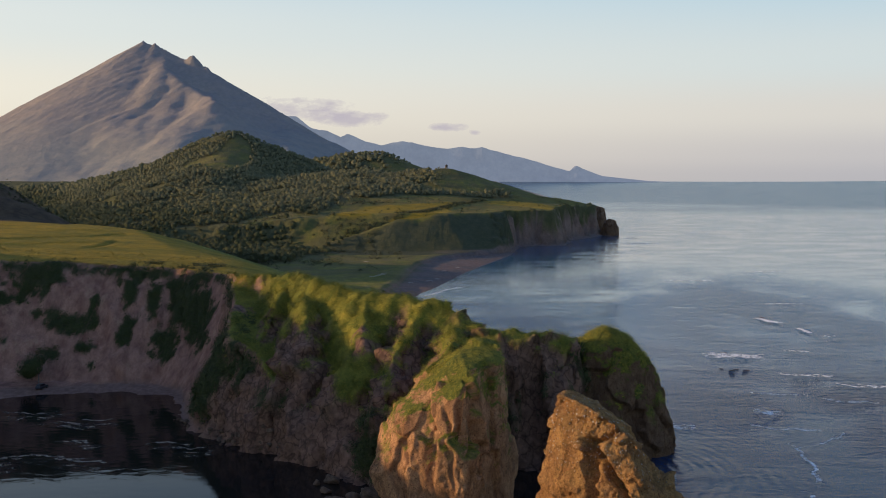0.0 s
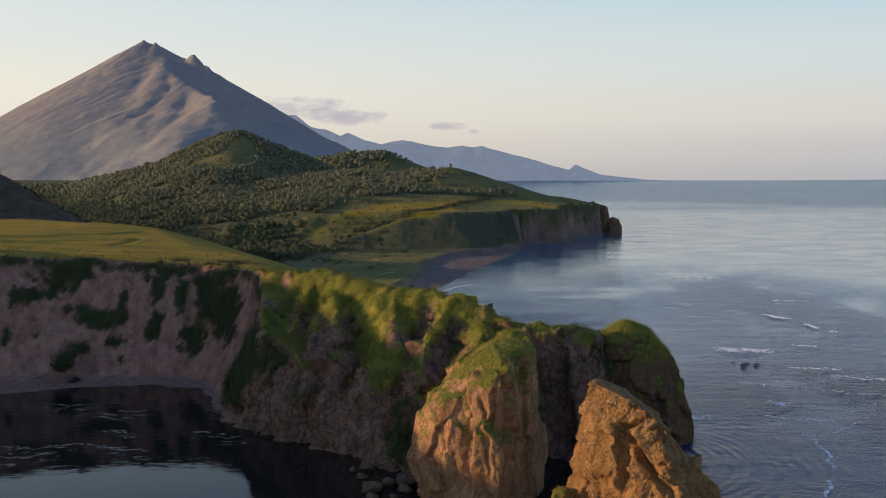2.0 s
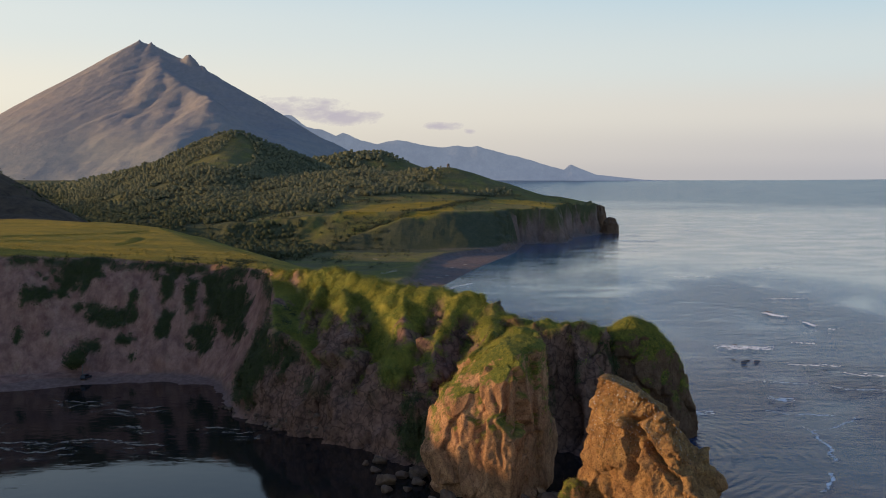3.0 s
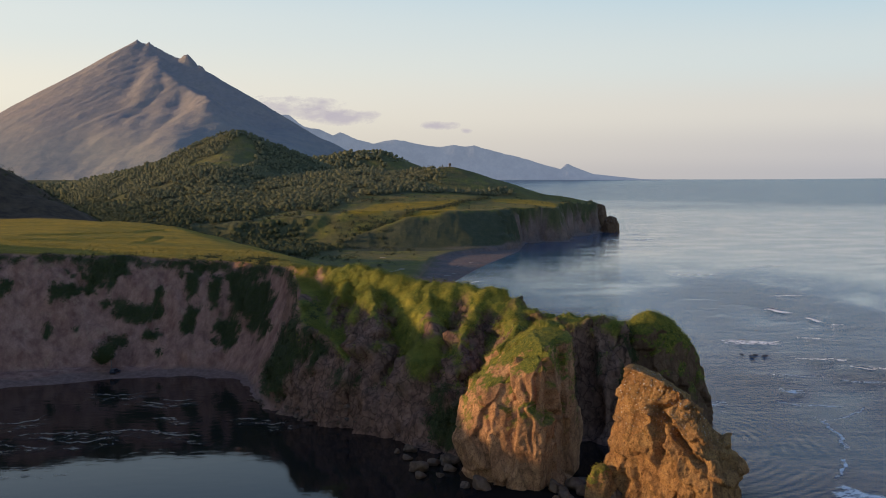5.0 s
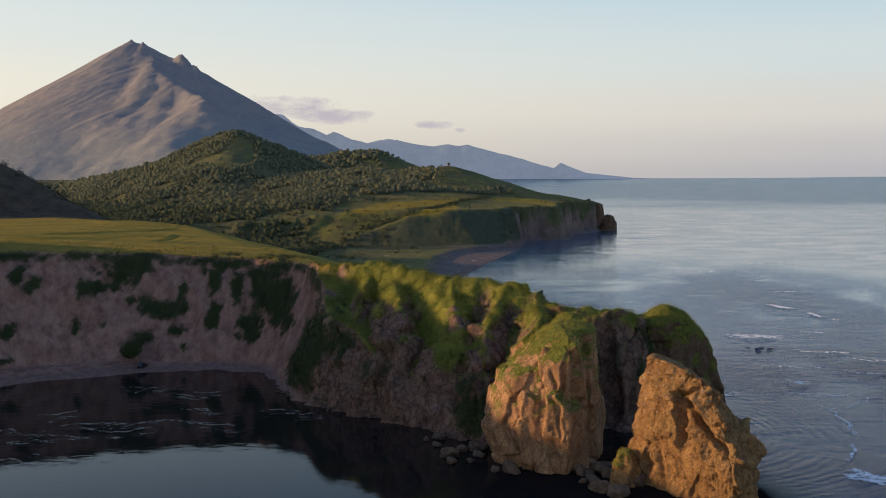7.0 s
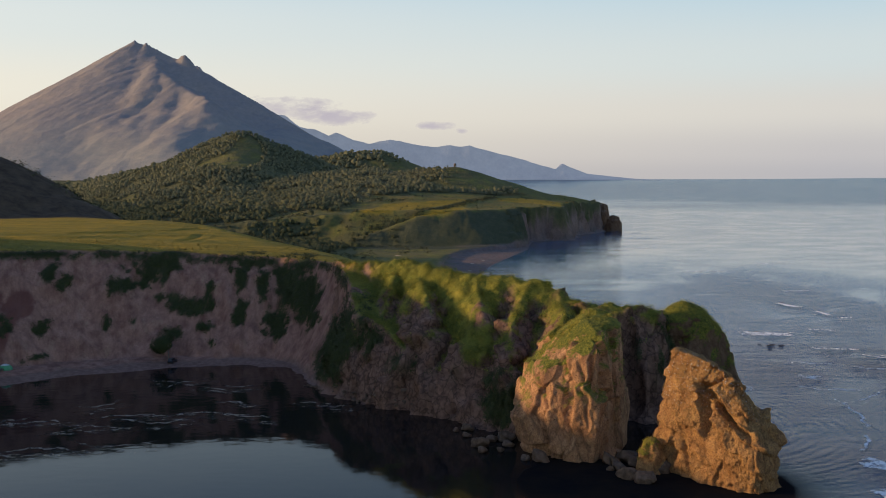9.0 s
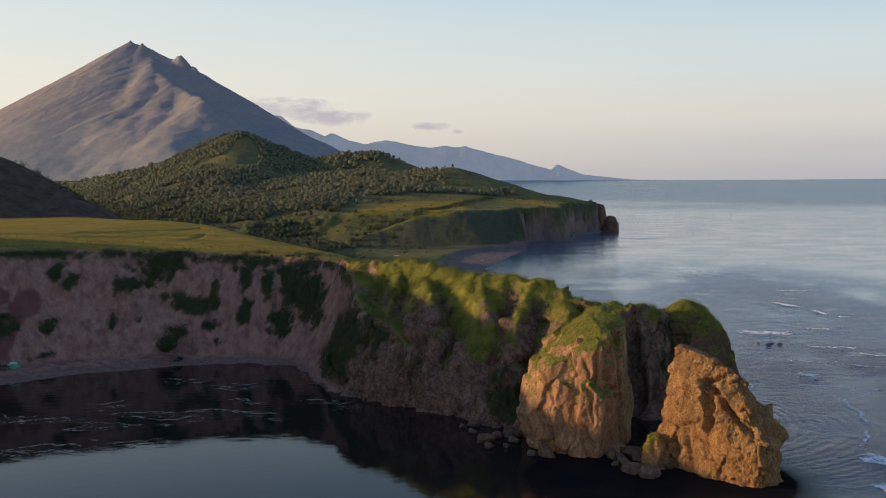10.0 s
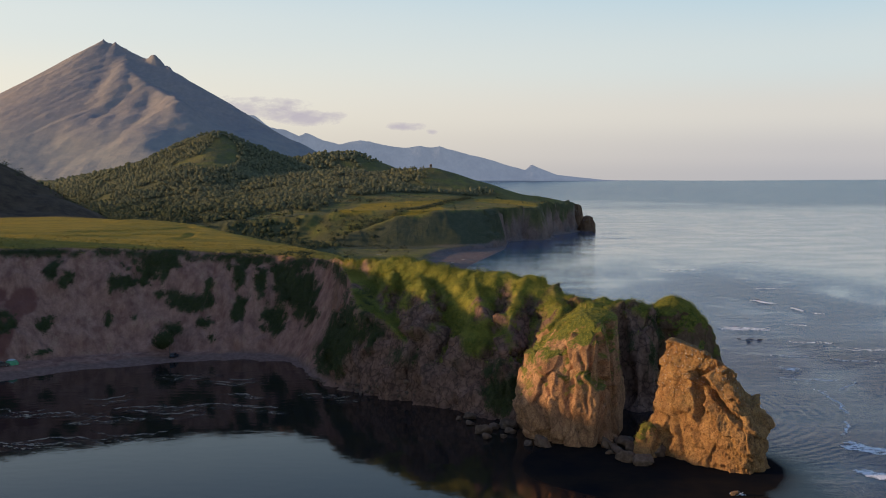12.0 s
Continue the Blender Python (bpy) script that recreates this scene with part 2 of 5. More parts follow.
def wood_cover(x, y, sea):
    """How far woodland covers the valley and the hills, 0 to 1."""
    n = fbm(x / 90, y / 110, 1.1, 4)
    w = step(-0.35, -0.1, n + 0.25) * step(620, 700, y + 60 * n - 0.25 * (x + 200)) * step(110, 170, sea + 40 * n)
    w = w * (1 - step(-45, -20, inland(HEAD_FIELD, x, y) + 10 * n))
    w = w * (1 - 0.97 * step(1.1, 0.8, np.hypot((x + 278 + 0.1 * (y - 1350)) / 24, (y - 1352) / 78) + 0.3 * n))
    w = w * (1 - step(-50, 25, x + 25 * n - 0.1 * (y - 1150)) * step(1000, 1150, y))
    w = np.maximum(w, 0.9 * step(-16, -8, ridge(TREE_BAND, x, y, 1.0, 0.1) + 5 * n))
    return np.clip(np.maximum(w, 0) * step(-16, -34, inland(FIELD, x, y)) * step(30, 22, ridge(LEFT_HILL, x, y, 0.62, 20)), 0, 1)


def ground_parts(x, y):
    """Height of the land, its height with no cliffs cut, and the distance from the sea."""
    coast = NEAR_COAST + FAR_COAST
    wob = 2.6 * fbm(x / 14, y / 14, 3.1, 3) * step(150, 260, y) * (1 - step(380, 460, y)) + 5 * fbm(x / 40, y / 40, 9.0, 3) * step(860, 950, y)
    sea = inland(coast, x, y) + wob * 0.8
    top = 4.5 + 10 * step(60, 420, -x) + 0.03 * np.maximum(y - 1500, 0) + 1.2 * fbm(x / 60, y / 60, 1.7, 3)
    field = inland(FIELD, x, y)
    plateau = 34.2 + (0.043 * np.clip(-72 - x, 0, 120) + 0.9 * step(350, 470, y - 0.5 * (x + 110))) * step(-2, 20, field) + 0.7 * fbm(x / 70, y / 70, 2.2, 3) - 0.34 * np.maximum(-field, 0) - 0.8 * np.maximum(6 - np.abs(field), 0) / 6
    for line in FIELD_DITCHES:
        plateau = plateau - 0.5 * np.clip(ridge(line, x, y, 1.0, 0.1) + 1.6, 0, 1.2) + 0.25 * np.exp(-((ridge(line, x, y, 1.0, 0.1) + 4.5) / 1.5) ** 2)
    top = smax(top, plateau, 4)
    head = inland(HEAD_FIELD, x, y)
    top = smax(top, 33.5 + 0.6 * fbm(x / 50, y / 50, 4.0, 3) - 0.62 * np.maximum(-head, 0), 3)
    rough_grass = 1.5 * fbm(x / 9, y / 9, 0.3, 3) + 0.8 * fbm(x / 3.6, y / 3.6, 2.3, 3) + 0.7 * np.abs(fbm(x / 2.1, y / 2.1, 6.3, 2))
    top = smax(top, ridge(PROMONTORY, x, y, 1.95, 4.5) + rough_grass, 2)
    for line in GRASS_SPURS:
        top = smax(top, ridge(line, x, y, 1.6, 1.3) + rough_grass, 0.6)
    top = smax(top, ridge(SHADE_KNOLL, x, y, 0.75, 12), 4)
    top = smax(top, ridge(LEFT_HILL, x, y, 0.62, 20) + 4 * fbm(x / 60, y / 60, 6.6, 4), 8)
    top = smax(top, np.maximum(ridge(WOODED_HILL, x, y, 0.52, 14), ridge(HILL_FRONT, x, y, 0.4, 25)) + 2.5 * fbm(x / 70, y / 70, 5.5, 4), 6)
    top = smax(top, np.maximum(ridge(COAST_HILL, x, y, 0.34, 12), ridge(COAST_FRONT, x, y, 0.13, 20) - 0.75 * np.maximum(892 - y, 0)) + 2.5 * fbm(x / 80, y / 80, 7.7, 4), 5)
    top = smax(top, ridge(BACK_HILL, x, y, 0.45, 16) + 3 * fbm(x / 90, y / 90, 8.8, 4), 6)
    top = smax(top, ridge(HEAD_CREST, x, y, 0.62, 1.5) + 1.2 * fbm(x / 25, y / 25, 3.0, 3), 1.5)
    inset = 13 * np.clip(ridged(x / 30, y / 30, 3.0, 2) - 0.5, 0, 1.2) + 3 * np.clip(fbm(x / 9, y / 9, 2.0, 2) + 0.3, 0, 1)
    strand = np.interp(y, [420, 545, 720, 780, 830, 870], [14, 14, 38, 38, 20, 6])
    prom = step(-71, -57, x) * (1 - step(300, 340, y))
    head_cliff = step(860, 900, y)
    bay = (1 - prom) * (1 - step(360, 420, y))
    beach = step(380, 430, y) * (1 - head_cliff)
    foot = np.interp(x, [-245, -220, -190, -165, -140, -105, -88, -72], [-60, -25, 22, 17, 16, 8.8, 8.5, 1.5])
    cliff = bay * (np.minimum(0.16 * sea, 2.0) + 1.32 * np.maximum(sea - foot, 0))
    cliff = cliff + prom * (1.2 * np.minimum(sea, 1.5) + (2.5 + 4 * step(-12, 6, x)) * np.maximum(sea - 1.5, 0))
    cliff = cliff + beach * (0.075 * np.minimum(sea, strand) + 1.0 * np.maximum(sea - strand, 0)) + head_cliff * (0.4 * np.minimum(sea, inset) + 3.0 * np.maximum(sea - inset, 0))
    cliff = np.where(sea < 0, sea * 0.5, cliff)
    z = np.where(sea < 0, cliff, smin(top, cliff, 2.0))
    return np.maximum(z, -5), top, sea


# ---- materials ----
def material(name):
    mat = bpy.data.materials.new(name)
    mat.use_nodes = True
    nt = mat.node_tree
    return mat, nt, nt.nodes["Principled BSDF"]


def mix(nt, fac, a, b):
    n = nt.nodes.new("ShaderNodeMix")
    n.data_type = "RGBA"
    for socket, v in ((n.inputs[0], fac), (n.inputs[6], a), (n.inputs[7], b)):
        if isinstance(v, (tuple, list)):
            socket.default_value = (*v, 1)
        elif isinstance(v, (int, float)):
            socket.default_value = v
        else:
            nt.links.new(v, socket)
    return n.outputs[2]


def noise_tex(nt, scale, detail=5, rough=0.6, stretch=(1, 1, 1), lo=0.35, hi=0.65):
    geo = nt.nodes.new("ShaderNodeNewGeometry")
    mp = nt.nodes.new("ShaderNodeMapping")
    mp.inputs["Scale"].default_value = stretch
    n = nt.nodes.new("ShaderNodeTexNoise")
    n.inputs["Scale"].default_value, n.inputs["Detail"].default_value, n.inputs["Roughness"].default_value = scale, detail, rough
    r = nt.nodes.new("ShaderNodeMapRange")
    r.inputs["From Min"].default_value, r.inputs["From Max"].default_value = lo, hi
    nt.links.new(geo.outputs["Position"], mp.inputs[0])
    nt.links.new(mp.outputs[0], n.inputs["Vector"])
    nt.links.new(n.outputs[0], r.inputs[0])
    return r.outputs[0]


def attribute(nt, name):
    n = nt.nodes.new("ShaderNodeAttribute")
    n.attribute_name = name
    return n.outputs["Fac"]


def maths(nt, op, a, b=0.0):
    n = nt.nodes.new("ShaderNodeMath")
    n.operation = op
    for socket, v in zip(n.inputs, (a, b)):
        if isinstance(v, (int, float)):
            socket.default_value = v
        else:
            nt.links.new(v, socket)
    return n.outputs[0]


def bump(nt, shader, height, strength, distance):
    n = nt.nodes.new("ShaderNodeBump")
    n.inputs["Strength"].default_value, n.inputs["Distance"].default_value = strength, distance
    nt.links.new(height, n.inputs["Height"])
    nt.links.new(n.outputs[0], shader.inputs["Normal"])


def rough(shader, value, spec=0.2):
    shader.inputs["Roughness"].default_value = value
    shader.inputs["Specular IOR Level"].default_value = spec


def cracks(nt, scale, stretch):
    """Thin joints of a cell pattern, 1 in the joint."""
    geo = nt.nodes.new("ShaderNodeNewGeometry")
    mp = nt.nodes.new("ShaderNodeMapping")
    mp.inputs["Scale"].default_value = stretch
    wob = nt.nodes.new("ShaderNodeTexNoise")
    wob.inputs["Scale"].default_value, wob.inputs["Detail"].default_value = scale * 1.5, 4
    add = nt.nodes.new("ShaderNodeVectorMath")
    add.operation = "MULTIPLY_ADD"
    add.inputs[1].default_value = (1.1 / scale,) * 3
    vor = nt.nodes.new("ShaderNodeTexVoronoi")
    vor.feature = "DISTANCE_TO_EDGE"
    vor.inputs["Scale"].default_value = scale
    nt.links.new(geo.outputs["Position"], mp.inputs[0])
    nt.links.new(mp.outputs[0], wob.inputs["Vector"])
    nt.links.new(wob.outputs["Color"], add.inputs[0])
    nt.links.new(mp.outputs[0], add.inputs[2])
    nt.links.new(add.outputs[0], vor.inputs["Vector"])
    r = nt.nodes.new("ShaderNodeMapRange")
    r.inputs["From Min"].default_value, r.inputs["From Max"].default_value = 0.0, 0.09
    r.inputs["To Min"].default_value, r.inputs["To Max"].default_value = 1.0, 0.0
    nt.links.new(vor.outputs["Distance"], r.inputs[0])
    return r.outputs[0]


def ground_material():
    mat, nt, sh = material("ground_cover")
    fine, mid, big = noise_tex(nt, 1.6), noise_tex(nt, 0.25), noise_tex(nt, 0.03)
    grass = mix(nt, mid, (0.10, 0.128, 0.026), (0.39, 0.325, 0.06))
    grass = mix(nt, maths(nt, "MULTIPLY", big, 0.6), grass, (0.095, 0.125, 0.026))
    grass = mix(nt, maths(nt, "MULTIPLY", fine, 0.5), grass, (0.07, 0.09, 0.018))
    flutes = noise_tex(nt, 0.35, 6, 0.6, (1, 1, 0.25))
    soil = mix(nt, flutes, (0.235, 0.122, 0.089), (0.43, 0.242, 0.172))
    soil = mix(nt, maths(nt, "MULTIPLY", fine, 0.22), soil, (0.10, 0.062, 0.05))
    soil = mix(nt, maths(nt, "MULTIPLY", noise_tex(nt, 0.11, 5, 0.65, (1, 1, 0.7), 0.56, 0.64), 0.35), soil, (0.15, 0.062, 0.045))
    soil = mix(nt, maths(nt, "MULTIPLY", noise_tex(nt, 0.2, 5, 0.7, (1, 1, 0.6), 0.58, 0.66), 0.5), soil, (0.40, 0.26, 0.17))
    rock = mix(nt, noise_tex(nt, 0.5, 6, 0.65), (0.12, 0.07, 0.05), (0.27, 0.16, 0.11))
    rock = mix(nt, maths(nt, "MULTIPLY", maths(nt, "MULTIPLY", cracks(nt, 0.33, (1, 1, 0.8)), maths(nt, "SUBTRACT", 1.0, attribute(nt, "heath_haze"))), 0.6), rock, (0.03, 0.02, 0.016))
    scrub = mix(nt, fine, (0.04, 0.047, 0.024), (0.08, 0.084, 0.04))
    # Far scrub and rock get haze mixed into their colour.
    scrub = mix(nt, attribute(nt, "heath_haze"), scrub, mix(nt, noise_tex(nt, 0.2, 6, 0.7), (0.052, 0.062, 0.036), (0.088, 0.092, 0.052)))
    rock = mix(nt, maths(nt, "MULTIPLY", attribute(nt, "heath_haze"), 0.6), rock, mix(nt, noise_tex(nt, 0.12, 6, 0.7, (1, 1, 0.4)), (0.15, 0.115, 0.10), (0.33, 0.25, 0.21)))
    sand = mix(nt, noise_tex(nt, 0.6, 5, 0.6), (0.185, 0.112, 0.085), (0.28, 0.178, 0.137))
    wood = mix(nt, noise_tex(nt, 0.12, 6, 0.7), (0.065, 0.07, 0.034), (0.12, 0.118, 0.055))
    gold = mix(nt, noise_tex(nt, 0.5, 6, 0.7, (0.35, 1, 1)), (0.22, 0.155, 0.018), (0.40, 0.262, 0.034))
    gold = mix(nt, maths(nt, "MULTIPLY", noise_tex(nt, 0.07, 5, 0.65, (0.3, 1, 1)), 0.75), gold, (0.13, 0.125, 0.024))
    heath_haze = mix(nt, noise_tex(nt, 0.05, 7, 0.7), (0.105, 0.10, 0.042), (0.175, 0.15, 0.065))
    heath_haze = mix(nt, maths(nt, "MULTIPLY", noise_tex(nt, 0.4, 5, 0.7), 0.5), heath_haze, (0.06, 0.065, 0.03))
    # Far sand is painted darker and greyer for the shade on that beach.
    sand = mix(nt, attribute(nt, "heath_haze"), sand, mix(nt, noise_tex(nt, 0.3, 5, 0.6), (0.105, 0.09, 0.085), (0.165, 0.14, 0.13)))
    grass = mix(nt, attribute(nt, "heath_haze"), grass, heath_haze)
    colour = mix(nt, attribute(nt, "gold"), grass, gold)
    colour = mix(nt, attribute(nt, "wood"), colour, wood)
    colour = mix(nt, attribute(nt, "soil"), colour, soil)
    colour = mix(nt, maths(nt, "MULTIPLY", attribute(nt, "scar"), 0.8), colour, (0.15, 0.062, 0.05))
    colour = mix(nt, attribute(nt, "moor"), colour, mix(nt, noise_tex(nt, 0.12, 6, 0.7), (0.05, 0.037, 0.026), (0.11, 0.08, 0.05)))
    colour = mix(nt, attribute(nt, "rock"), colour, rock)
    colour = mix(nt, attribute(nt, "scrub"), colour, scrub)
    colour = mix(nt, attribute(nt, "sand"), colour, sand)
    nt.links.new(colour, sh.inputs["Base Color"])
    rough(sh, 0.95, 0.1)
    bump(nt, sh, noise_tex(nt, 0.9, 8, 0.7, lo=0, hi=1), 0.7, 1.0)
    return mat


def rock_material(name, dark, light, relief=0.9):
    mat, nt, sh = material(name)
    a = noise_tex(nt, 0.35, 7, 0.65, (1, 1, 0.5))
    colour = mix(nt, a, dark, light)
    colour = mix(nt, maths(nt, "MULTIPLY", noise_tex(nt, 2.6, 7, 0.8, lo=0.4, hi=0.62), 0.6), colour, (0.17, 0.09, 0.045))
    colour = mix(nt, maths(nt, "MULTIPLY", cracks(nt, 0.26, (1, 1, 0.55)), 0.45), colour, (0.08, 0.045, 0.025))
    colour = mix(nt, maths(nt, "MULTIPLY", noise_tex(nt, 3.6, 4, 0.6, lo=0.58, hi=0.64), 0.8), colour, (0.07, 0.04, 0.025))
    green = mix(nt, noise_tex(nt, 1.2, 5, 0.7), (0.06, 0.085, 0.02), (0.20, 0.20, 0.04))
    colour = mix(nt, attribute(nt, "grass"), colour, green)
    spots = maths(nt, "MULTIPLY", noise_tex(nt, 2.3, 2, 0.5, lo=0.655, hi=0.675), attribute(nt, "lime"))
    colour = mix(nt, spots, colour, (0.62, 0.60, 0.56))
    nt.links.new(colour, sh.inputs["Base Color"])
    rough(sh, 0.92, 0.15)
    bump(nt, sh, noise_tex(nt, 2.0, 9, 0.78, lo=0, hi=1), 1.0, relief)
    return mat


def mountain_material():
    mat, nt, sh = material("mountain_heath_hazed")
    a = noise_tex(nt, 0.012, 8, 0.65)
    # Slope and foot colours are lifted to paint in some haze.
    colour = mix(nt, a, (0.275, 0.258, 0.252), (0.345, 0.30, 0.262))
    colour = mix(nt, maths(nt, "MULTIPLY", noise_tex(nt, 0.055, 7, 0.72, (1.2, 0.6, 0.8)), 0.4), colour, (0.16, 0.158, 0.155))
    colour = mix(nt, attribute(nt, "low"), colour, mix(nt, noise_tex(nt, 0.03, 6, 0.7), (0.235, 0.245, 0.24), (0.32, 0.305, 0.27)))
    nt.links.new(colour, sh.inputs["Base Color"])
    rough(sh, 1.0, 0.0)
    bump(nt, sh, noise_tex(nt, 0.03, 8, 0.75, lo=0, hi=1), 0.55, 6)
    return mat


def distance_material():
    mat, nt, sh = material("hazed_distant_coast")
    # Blue base and weak emission paint the haze of distance onto the range.
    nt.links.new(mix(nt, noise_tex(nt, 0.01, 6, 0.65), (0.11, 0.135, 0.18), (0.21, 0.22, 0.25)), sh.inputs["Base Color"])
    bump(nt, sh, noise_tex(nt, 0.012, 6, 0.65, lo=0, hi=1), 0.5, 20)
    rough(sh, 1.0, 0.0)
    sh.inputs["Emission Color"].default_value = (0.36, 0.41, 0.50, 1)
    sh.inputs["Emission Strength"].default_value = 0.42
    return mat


def water_material():
    mat, nt, sh = material("sea_water")
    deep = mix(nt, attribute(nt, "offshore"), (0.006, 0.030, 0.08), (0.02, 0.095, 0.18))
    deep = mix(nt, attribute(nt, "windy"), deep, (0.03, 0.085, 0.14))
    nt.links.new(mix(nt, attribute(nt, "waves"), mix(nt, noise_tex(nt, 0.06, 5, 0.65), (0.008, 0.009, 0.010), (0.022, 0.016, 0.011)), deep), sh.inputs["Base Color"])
    rough(sh, 0.06, 0.5)
    sh.inputs["IOR"].default_value = 1.33
    h1 = noise_tex(nt, 0.75, 7, 0.7, (1, 1.15, 1), 0, 1)
    h2 = noise_tex(nt, 0.11, 4, 0.5, (0.85, 1.2, 1), 0, 1)
    # Wave trains that bend round the rocks.
    geo = nt.nodes.new("ShaderNodeNewGeometry")
    mp = nt.nodes.new("ShaderNodeMapping")
    mp.inputs["Location"].default_value = (-30, -222, 0)
    trains = []
    for size, bend in ((0.115, 6.0), (0.05, 11.0)):
        n = nt.nodes.new("ShaderNodeTexWave")
        n.wave_type, n.rings_direction = "RINGS", "Z"
        n.inputs["Scale"].default_value, n.inputs["Distortion"].default_value = size, bend
        n.inputs["Detail"].default_value, n.inputs["Detail Scale"].default_value = 3, 0.35
        nt.links.new(mp.outputs[0], n.inputs["Vector"])
        trains.append(n.outputs["Fac"])
    nt.links.new(geo.outputs["Position"], mp.inputs[0])
    swell = maths(nt, "ADD", maths(nt, "MULTIPLY", trains[0], 0.38), maths(nt, "MULTIPLY", trains[1], 0.3))
    patches = noise_tex(nt, 0.016, 6, 0.62, (1, 1.9, 1), 0.44, 0.60)
    h = maths(nt, "ADD", maths(nt, "MULTIPLY", h1, 0.5), maths(nt, "MULTIPLY", h2, 0.6))
    amount = maths(nt, "MULTIPLY", attribute(nt, "ruffle"), maths(nt, "ADD", maths(nt, "MULTIPLY", patches, 0.55), 0.3))
    wavelets = noise_tex(nt, 0.34, 5, 0.66, (0.45, 1.2, 1), 0.2, 0.8)
    reef = maths(nt, "MULTIPLY", attribute(nt, "kelp"), noise_tex(nt, 0.09, 6, 0.7, (0.7, 1.2, 1), 0.40, 0.56))
    nt.links.new(maths(nt, "SUBTRACT", maths(nt, "SUBTRACT", maths(nt, "ADD", 0.27, maths(nt, "MULTIPLY", attribute(nt, "waves"), 0.23)), maths(nt, "MULTIPLY", reef, 0.22)), maths(nt, "ADD", maths(nt, "MULTIPLY", attribute(nt, "windy"), 0.25), maths(nt, "ADD", maths(nt, "MULTIPLY", attribute(nt, "swash"), 0.31), maths(nt, "MULTIPLY", attribute(nt, "churned"), 0.46)))), sh.inputs["Specular IOR Level"])
    amount = maths(nt, "ADD", amount, maths(nt, "MULTIPLY", reef, 0.5))
    height = maths(nt, "ADD", maths(nt, "MULTIPLY", h, amount), maths(nt, "MULTIPLY", swell, attribute(nt, "trains")))
    height = maths(nt, "ADD", height, maths(nt, "MULTIPLY", attribute(nt, "cove"), noise_tex(nt, 0.22, 3, 0.45, (1, 1.6, 1), 0, 1)))
    height = maths(nt, "ADD", height, maths(nt, "MULTIPLY", maths(nt, "MULTIPLY", reef, 4.0), wavelets))
    bump(nt, sh, height, 0.8, 1.0)
    nt.links.new(maths(nt, "ADD", maths(nt, "ADD", maths(nt, "MULTIPLY", amount, 0.06), 0.006), maths(nt, "ADD", maths(nt, "MULTIPLY", attribute(nt, "open_sea"), 0.015), maths(nt, "MULTIPLY", maths(nt, "ADD", attribute(nt, "windy"), attribute(nt, "churned")), 0.2))), sh.inputs["Roughness"])
    return mat


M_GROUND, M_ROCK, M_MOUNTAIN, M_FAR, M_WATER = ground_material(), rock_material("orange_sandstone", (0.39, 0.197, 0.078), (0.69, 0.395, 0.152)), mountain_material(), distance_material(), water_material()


M_RED = rock_material("red_brown_sandstone", (0.36, 0.185, 0.095), (0.63, 0.36, 0.185), 0.4)
# Darker rock with the shade of the seaward rocks in its colour.
M_SHADED_ROCK = rock_material("shaded_brown_rock", (0.12, 0.072, 0.045), (0.27, 0.17, 0.10))


# ---- mesh helpers ----
def grid_mesh(name, co, keep=None, mat=None, masks=None, smooth=True):
    """A mesh over a grid of points (rows, columns, 3); keep: which quads."""
    r, c = co.shape[:2]
    index = np.arange(r * c).reshape(r, c)
    quads = np.stack([index[:-1, :-1], index[:-1, 1:], index[1:, 1:], index[1:, :-1]], -1)
    quads = quads[keep] if keep is not None else quads.reshape(-1, 4)
    used = np.zeros(r * c, bool)
    used[quads.ravel()] = True
    remap = np.cumsum(used) - 1
    me = bpy.data.meshes.new(name)
    fill_mesh(me, co.reshape(-1, 3)[used], remap[quads])
    for key, values in (masks or {}).items():
        me.attributes.new(key, "FLOAT", "POINT").data.foreach_set("value", np.ascontiguousarray(values.reshape(-1)[used], np.float32))
    if smooth:
        me.polygons.foreach_set("use_smooth", np.ones(len(quads), bool))
    me.materials.append(mat)
    return me


def fill_mesh(me, verts, faces):
    n, k = faces.shape
    me.vertices.add(len(verts))
    me.vertices.foreach_set("co", np.ascontiguousarray(verts, np.float32).ravel())
    me.loops.add(n * k)
    me.loops.foreach_set("vertex_index", np.ascontiguousarray(faces, np.int32).ravel())
    me.polygons.add(n)
    me.polygons.foreach_set("loop_start", np.arange(0, n * k, k, dtype=np.int32))
    me.update(calc_edges=True)


def spaced(*runs):
    """Ticks from runs of (start, step, end)."""
    return np.unique(np.concatenate([np.arange(a, b, s) for a, s, b in runs]))


